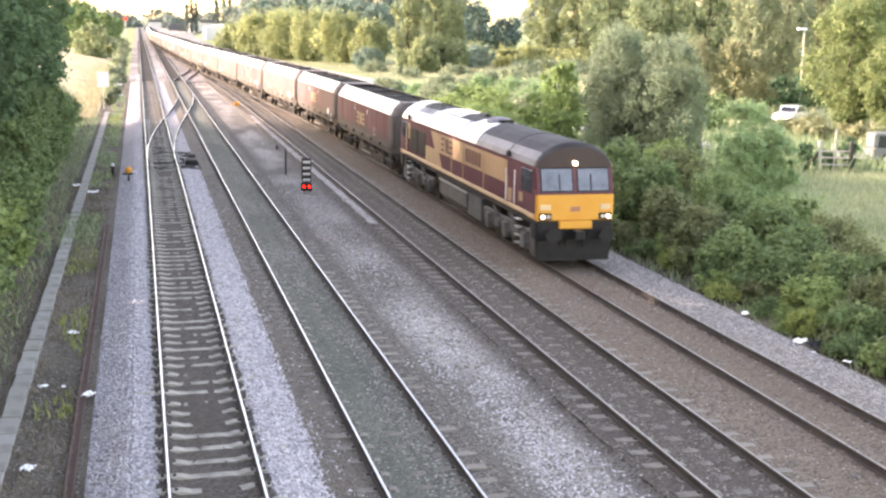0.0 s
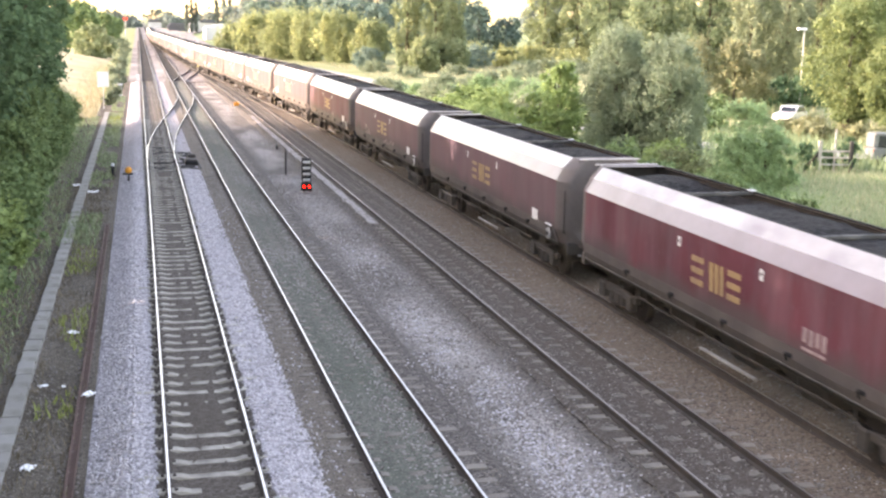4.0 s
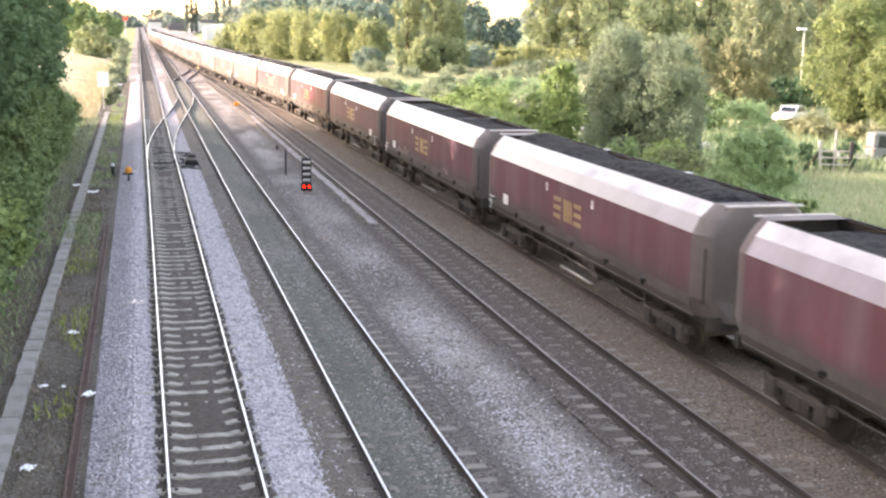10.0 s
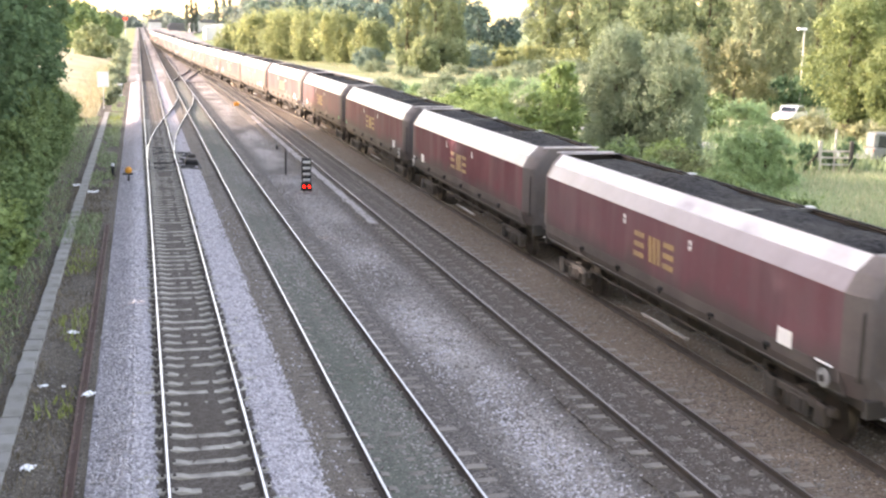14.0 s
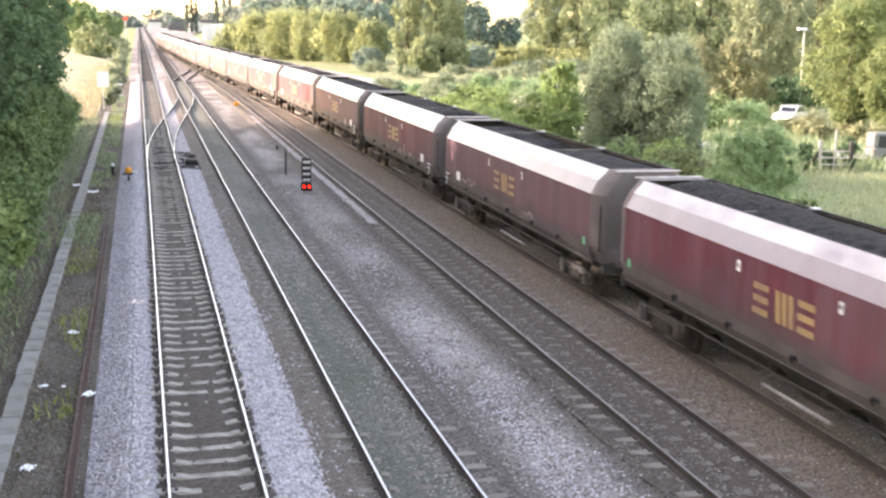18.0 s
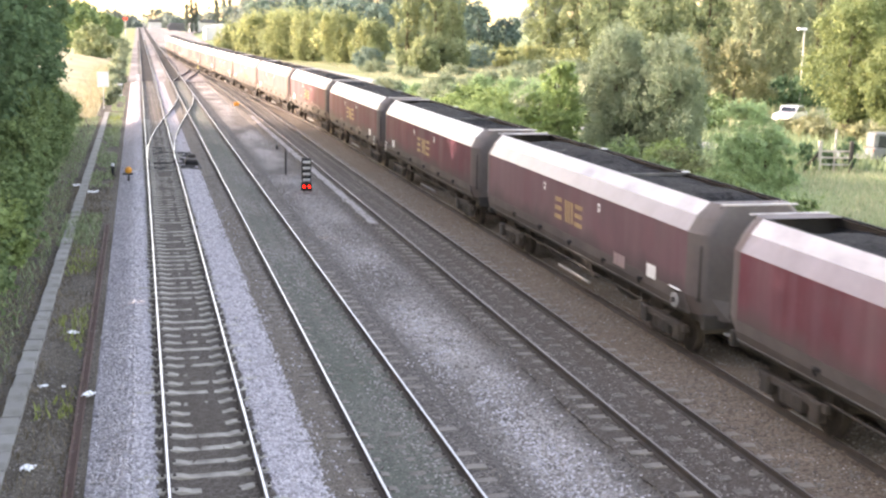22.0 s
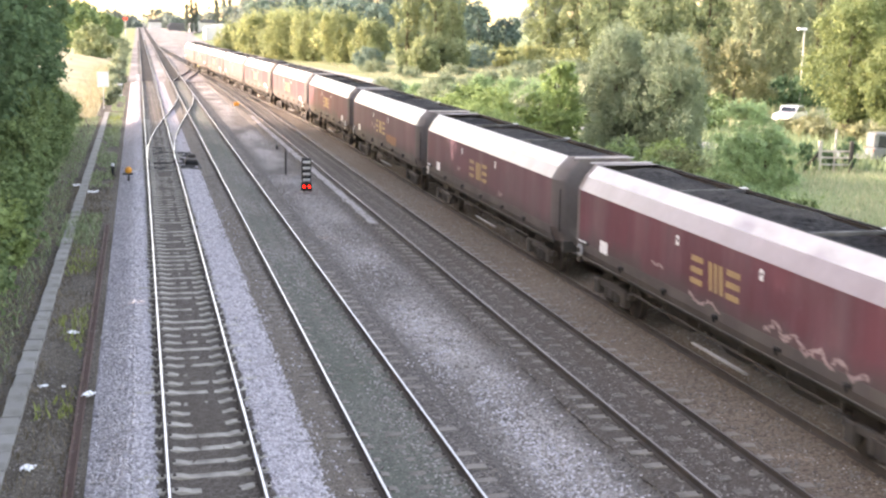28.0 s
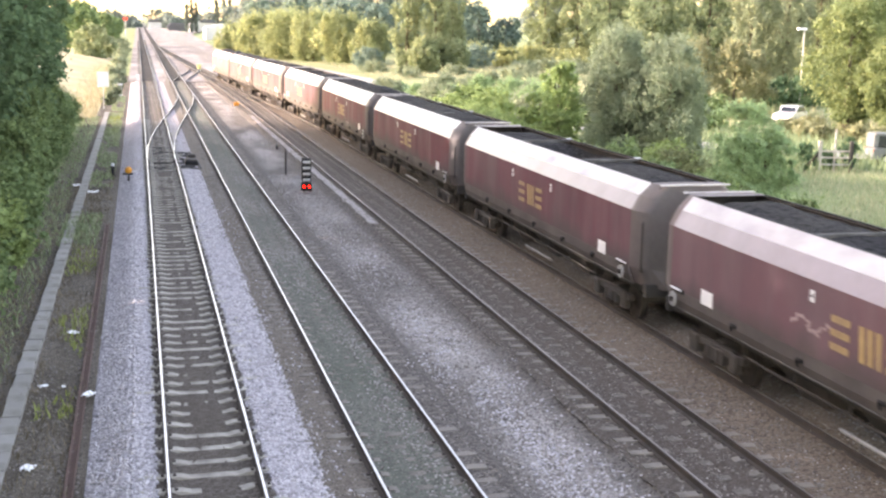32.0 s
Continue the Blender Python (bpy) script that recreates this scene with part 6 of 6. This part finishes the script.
# ---------------------------------------------------------------- lineside things
sg = tagged(new("ground_signal"), "black ground signal with two lit red lamps and pale route plates", "railway signal")
sg.location = (7.3, 54.5, -0.30)
part("post", cyl((0, 0.1, -0.1), (0, 0.1, 1.58), 0.05), M_BLACK, sg)
part("lamp_box", box(-0.24, 0.24, -0.12, 0.12, 0.06, 0.46, 0.03), M_BLACK, sg)
part("base_plate", box(-0.2, 0.2, -0.1, 0.2, -0.02, 0.04, 0.01), M_STEEL, sg)
for s in (-1, 1):
    part("red_lamp", cyl((s * 0.12, -0.12, 0.27), (s * 0.12, -0.15, 0.27), 0.055, seg=14), M_RED_LAMP, sg, "glowing red lamp")
    part("lamp_hood", box(s * 0.12 - 0.1, s * 0.12 + 0.1, -0.22, -0.12, 0.39, 0.41), M_BLACK, sg)
for k in range(4):
    rb = part("route_box", box(-0.22, 0.22, -0.12, 0.08, 0.50 + k * 0.27, 0.75 + k * 0.27, 0.02), M_BLACK, sg)
    part("route_plate", box(-0.17, 0.17, -0.135, -0.121, 0.53 + k * 0.27, 0.64 + k * 0.27), M_STEEL, rb)


def lineside_post(name, label, x, y, h, r, mat, cap=None, capr=0.06):
    t = tagged(new(name), label, "post")
    t.location = (x, y, -0.4)
    part("shaft", cyl((0, 0, -0.1), (0, 0, h), r, seg=8), mat, t)
    if cap:
        part("cap", cyl((0, 0, h), (0, 0, h + 0.14), capr, capr * 0.8, 10), cap, t)
    return t


lineside_post("marker_post", "thin dark marker post beside the track", 7.1, 60.8, 1.45, 0.045, M_UNDERFRAME)
lineside_post("marker_post", "short dark stub post with a pale cap", 8.0, 73.0, 0.35, 0.06, M_UNDERFRAME, M_CONCRETE, 0.08)
lineside_post("marker_post", "dark post with a white cap beside the path", -1.42, 62.5, 0.45, 0.085, M_BLACK, M_WHITE, 0.09)
lm = tagged(new("warning_beacon"), "orange domed beacon on a short dark stand", "beacon")
lm.location = (-0.62, 59.0, -0.36)
part("stand", cyl((0, 0, 0), (0, 0, 0.42), 0.05), M_UNDERFRAME, lm)
part("bracket", box(-0.28, 0.22, -0.05, 0.05, 0.40, 0.48, 0.01), M_UNDERFRAME, lm)
bm = bmesh.new()
bmesh.ops.create_uvsphere(bm, u_segments=12, v_segments=8, radius=0.17, matrix=Matrix.Translation((0, 0, 0.62)))
part("dome", bm, M_ORANGE, lm, "orange plastic dome", smooth=True)
for x, y, w, h, mat, label in ((8.25, 107.5, 0.22, 0.55, M_ORANGE, "small amber trackside box on a stand"), (8.4, 178, 0.26, 1.25, M_WEED_YELLOW, "pale yellow trackside marker board on a frame")):
    t = tagged(new("trackside_box"), label, "trackside box")
    t.location = (x, y, -0.3)
    part("case", box(-w, w, -0.15, 0.15, h * 0.45, h, 0.03), mat, t)
    for s in (-1, 1):
        part("leg", box(s * w * 0.7 - 0.03, s * w * 0.7 + 0.03, -0.05, 0.05, -0.1, h * 0.45), M_STEEL, t)
pm = tagged(new("point_machine"), "dark point machine beside the switch blades", "point machine")
pm.location = (2.55, 65.0, -0.18)
part("case", box(-0.3, 0.35, -0.8, 0.8, -0.05, 0.24, 0.05), M_BLACK, pm)
part("lid", box(-0.26, 0.31, -0.7, 0.1, 0.24, 0.30, 0.02), M_UNDERFRAME, pm)
part("junction_box", box(-0.1, 0.3, 1.1, 1.6, -0.05, 0.38, 0.04), M_UNDERFRAME, pm)
part("cable_duct", box(0.36, 0.46, -2.2, 1.6, -0.04, 0.06, 0.02), M_BLACK, pm)
part("drive_rod", box(-1.9, -0.3, -0.05, 0.05, 0.0, 0.06), M_UNDERFRAME, pm)
part("drive_rod", box(-1.9, -0.3, 0.35, 0.42, 0.0, 0.06), M_UNDERFRAME, pm)

# white notice board on a pole and a small pale cabinet at the end of the path
nb = tagged(new("notice_board"), "blank white notice board on a slim pole", "sign")
nb.location = (-3.05, 109, -0.5)
part("pole", cyl((0, 0.05, -0.2), (0, 0.05, 3.2), 0.05), M_STEEL, nb)
part("board", box(-0.48, 0.48, -0.02, 0.02, 1.95, 3.25, 0.01), M_WHITE, nb)
cb = tagged(new("relay_cabinet"), "small pale blue-grey relay cabinet", "cabinet")
cb.location = (-2.1, 126, -0.45)
part("case", box(-0.4, 0.4, -0.3, 0.3, 0, 1.2, 0.02), M_STEEL, cb)
part("roof", box(-0.45, 0.45, -0.35, 0.35, 1.2, 1.27, 0.02), M_WHITE, cb)
part("door", box(-0.36, 0.36, -0.325, -0.301, 0.08, 1.14), M_STEEL, cb)

# red stop signal far down the line
fs = tagged(new("far_signal"), "distant red railway signal on a post", "railway signal")
fs.location = (-3.9, 420, -0.4)
part("post", cyl((0, 0, 0), (0, 0, 6.6), 0.12), M_STEEL, fs)
part("head", box(-0.75, 0.75, -0.2, 0.1, 6.5, 7.9, 0.05), M_BRICK_FAR, fs)
for q in (-0.35, 0.35):
    part("red_lamp", cyl((q, -0.2, 7.1), (q, -0.26, 7.1), 0.22, seg=12), M_RED_LAMP, fs)


def crumple(name, label, x, y, z, size, mat, seed):
    r = random.Random(seed)
    n = 7
    V = [((i / (n - 1) - 0.5) * size * 1.4, (j / (n - 1) - 0.5) * size, 0.02 + r.random() * size * 0.35) for j in range(n) for i in range(n)]
    F = [(j * n + i, j * n + i + 1, (j + 1) * n + i + 1, (j + 1) * n + i) for j in range(n - 1) for i in range(n - 1)]
    ob = new(name, mesh_from(name, V, F, mat))
    ob.matrix_basis = pose(x, y, z, 0, 0, seed * 50)
    return tagged(ob, label, "litter", "scattered litter")


for k, (x, y, sz) in enumerate([(-1.21, 25.3, 0.2), (-1.77, 26.2, 0.09), (-1.79, 30.8, 0.2), (-2.2, 26.3, 0.14), (-2.1, 21.3, 0.2), (-3.0, 58.7, 0.3), (-2.2, 56.4, 0.35), (16.15, 26.5, 0.26), (15.95, 25.5, 0.1), (16.3, 24.6, 0.14), (1.35, 33.0, 0.08), (16.2, 29.5, 0.2)]):
    crumple("litter", "crumpled white paper lying beside the track", x, y, -0.40 if x > -1.3 else -0.46, sz, M_WHITE, k + 1)
crumple("litter", "crumpled black bag lying beside the ballast", 16.4, 26.1, -0.42, 0.4, M_BLACK, 33)

# cable trough, discarded rail
ct = tagged(new("cable_trough"), "grey concrete cable trough with separate lids", "cable trough")
part("channel", box(-2.83, -2.47, 14, 104, -0.62, -0.40), M_CONCRETE, ct)
bm = box(-0.18, 0.18, -0.485, 0.485, -0.03, 0.03, 0.012)
lid = bpy.data.meshes.new("lid")
bm.to_mesh(lid)
bm.free()
lid.materials.append(M_CONCRETE)
r = random.Random(3)
y = 14.5
while y < 104:
    if not 44.0 < y < 49.0:
        share("lid", lid, ct, pose(-2.65 + r.uniform(-0.02, 0.02), y, -0.365 + r.uniform(-0.012, 0.012), r.uniform(-0.8, 0.8), r.uniform(-2, 2), r.uniform(-1.2, 1.2)))
    y += 1.0
old = new("discarded_rail", rail_mesh("discarded_rail", lambda y: 0.0, [14, 20, 27, 34, 41, 47.5], M_OLD_RAIL))
old.data.materials[0] = M_OLD_RAIL
old.matrix_basis = pose(-1.27, 0, -0.43, 0, 75, 0)
tagged(old, "red rusted spare rail lying along the ballast edge", "rail")

# meadow side: gate, car, van, lamp
gt = tagged(new("field_gate"), "weathered pale timber field gate between posts", "gate")
gt.matrix_basis = pose(38.6, 61.0, -0.55, 0, 0, -14)
for x in (-0.95, 0.85):
    part("gate_post", box(x - 0.10, x + 0.10, -0.1, 0.1, -0.3, 1.75, 0.02), M_TIMBER if x < 0 else M_UNDERFRAME, gt)
for z in (0.35, 0.75, 1.12):
    part("rail_bar", box(-0.9, 0.85, -0.03, 0.03, z, z + 0.11, 0.01), M_TIMBER, gt)
part("brace", cyl((-0.9, 0.0, 1.2), (-1.7, 0.1, 0.1), 0.09, seg=8), M_UNDERFRAME, gt)
part("tall_stake", box(-0.05, 0.05, 0.2, 0.3, -0.2, 2.4, 0.01), M_TIMBER, gt)


def build_car(name, label, m, paint, L=4.2, Wd=1.72, Ht=1.45, van=False):
    c = tagged(new(name), label, "car")
    c.matrix_basis = m
    hw = Wd / 2
    low = [(-L / 2, 0.35), (-L / 2 + 0.05, 0.75), (-L / 2 + 0.2, 0.86), (-L * 0.18, 0.95), (L / 2 - 0.35, 0.95), (L / 2 - 0.05, 0.85), (L / 2, 0.40), (L / 2 - 0.1, 0.25), (-L / 2 + 0.1, 0.25)]
    bm = bmesh.new()
    plate(bm, low, -hw, hw)
    bmesh.ops.bevel(bm, geom=bm.edges[:], offset=0.05, segments=2, affect="EDGES")
    part("body", bm, paint, c, smooth=False)
    top = [(-L * 0.20, 0.94), (-L * 0.06, Ht), (L * 0.28, Ht + 0.02), (L * 0.45, 0.94)] if not van else [(-L * 0.36, 0.94), (-L * 0.24, Ht), (L * 0.48, Ht), (L * 0.49, 0.94)]
    bm = bmesh.new()
    plate(bm, top, -hw + 0.10, hw - 0.10)
    bmesh.ops.bevel(bm, geom=bm.edges[:], offset=0.06, segments=2, affect="EDGES")
    part("cabin", bm, paint, c)
    for s in (-1, 1):
        part("side_window", plate_bm([(y * 0.86 + 0.05, 0.98 + (z - 0.94) * 0.82) for y, z in top], *sorted((s * (hw - 0.12), s * (hw - 0.09)))), M_GLASS, c)
    y0, z0 = top[0]
    y1, z1 = top[1]
    bm = bmesh.new()
    ws = [(-hw + 0.2, y0 - 0.02 + 0.05, z0 + 0.06), (hw - 0.2, y0 - 0.02 + 0.05, z0 + 0.06), (hw - 0.26, y1 - 0.05, z1 - 0.07), (-hw + 0.26, y1 - 0.05, z1 - 0.07)]
    vs = [bm.verts.new((x, y - 0.04, z)) for x, y, z in ws]
    vb = [bm.verts.new((x, y + 0.02, z)) for x, y, z in ws]
    bm.faces.new(vs), bm.faces.new(vb[::-1])
    for i in range(4):
        bm.faces.new((vs[i], vb[i], vb[(i + 1) % 4], vs[(i + 1) % 4]))
    bmesh.ops.recalc_face_normals(bm, faces=bm.faces)
    part("windscreen", bm, M_GLASS, c)
    for s in (-1, 1):
        for q in (-0.31, 0.31):
            wh = part("wheel", cyl((s * (hw - 0.16), q * L, 0.31), (s * (hw + 0.01), q * L, 0.31), 0.31, seg=18), M_BLACK, c)
            part("rim", cyl((s * (hw + 0.01), q * L, 0.31), (s * (hw + 0.02), q * L, 0.31), 0.19, seg=14), M_STEEL, wh)
        part("headlight", box(s * hw * 0.72 - 0.16, s * hw * 0.72 + 0.16, -L / 2 - 0.005, -L / 2 + 0.09, 0.62, 0.76, 0.02), M_STEEL, c)
        part("tail_light", box(s * hw * 0.82 - 0.1, s * hw * 0.82 + 0.1, L / 2 - 0.1, L / 2 + 0.006, 0.65, 0.85, 0.02), M_BRICK_FAR, c)
    part("front_bumper", box(-hw + 0.08, hw - 0.08, -L / 2 - 0.03, -L / 2 + 0.1, 0.32, 0.5, 0.03), paint, c)
    return c


def plate_bm(pts, x0, x1):
    bm = bmesh.new()
    plate(bm, pts, x0, x1)
    return bm


build_car("parked_car", "white hatchback car parked under a tree", pose(54.4, 93.5, -0.5, 0, 0, -48), M_CAR)
build_car("parked_van", "grey-green van parked behind the field gate", pose(45.5, 64.5, -0.5, 0, 0, 75), M_VAN, 4.4, 1.8, 1.8, True)

sl = tagged(new("street_lamp"), "slim pale street lamp with a square head", "street lamp")
sl.location = (66.1, 112, -0.5)
part("pole", cyl((0, 0, 0), (0, 0, 7.95), 0.09, 0.06, 10), M_STEEL, sl)
part("lamp_head", box(-0.75, 0.2, -0.25, 0.25, 7.85, 8.1, 0.05), M_WHITE, sl)

# ---------------------------------------------------------------- loose stones on the beds
stones("loose_stone", "loose pale grey ballast stones on the shoulder", M_STONE_PALE, (-1.15, 0.11, 15.5, 62), 15500, 0.042, 21, bed_height)
stones("loose_stone", "loose pale grey ballast stones between the tracks", M_STONE_PALE, (1.93, 2.88, 15.5, 62), 11500, 0.042, 22, bed_height)
stones("loose_stone", "loose pale stones in the strip between the track pairs", M_STONE_TAN, (6.0, 7.95, 14.5, 60), 7500, 0.034, 23, bed_height)
stones("loose_stone", "pale tipped stones heaped between the track pairs", M_STONE_PALE, (5.4, 8.3, 14.5, 48), 15000, 0.038, 28, bed_height,
       keep=lambda a, b: math.exp(-((a - 6.95) / (0.75 if b < 26 else 0.5)) ** 2) * ease((46 - b) / 22) * max(0.0, min(1.0, 0.6 + 2.2 * noise.noise(Vector((a * 0.9, b * 0.35, 5))))))
stones("loose_stone", "loose pinkish stones on the outer shoulder", M_STONE_TAN, (14.0, 16.1, 19, 60), 9000, 0.038, 24, bed_height)
stones("loose_stone", "loose brown stones around the old tracks", M_STONE_BROWN, (2.7, 14.0, 15, 60), 26000, 0.032, 25, bed_height)
stones("loose_stone", "pale stones scattered over the old brown ballast", M_STONE_PALE, (2.6, 4.0, 15, 50), 3500, 0.030, 29, bed_height, keep=lambda a, b: math.exp(-(a - 2.6) / 0.45))
stones("loose_stone", "pale stones scattered in patches along the second track", M_STONE_TAN, (3.7, 5.2, 15, 60), 9000, 0.030, 30, bed_height,
       keep=lambda a, b: max(0.0, min(0.7, 0.25 + 1.6 * noise.noise(Vector((a * 0.9, b * 0.25, 15))))))
stones("loose_stone", "loose cinders on the path", M_STONE_BROWN, (-3.8, -1.2, 17, 60), 6000, 0.035, 26, lambda x, y: -0.46)
stones("loose_stone", "scattered lighter stones over the old tracks", M_STONE_TAN, (2.8, 14.0, 15, 55), 6000, 0.026, 27, bed_height)

motions()
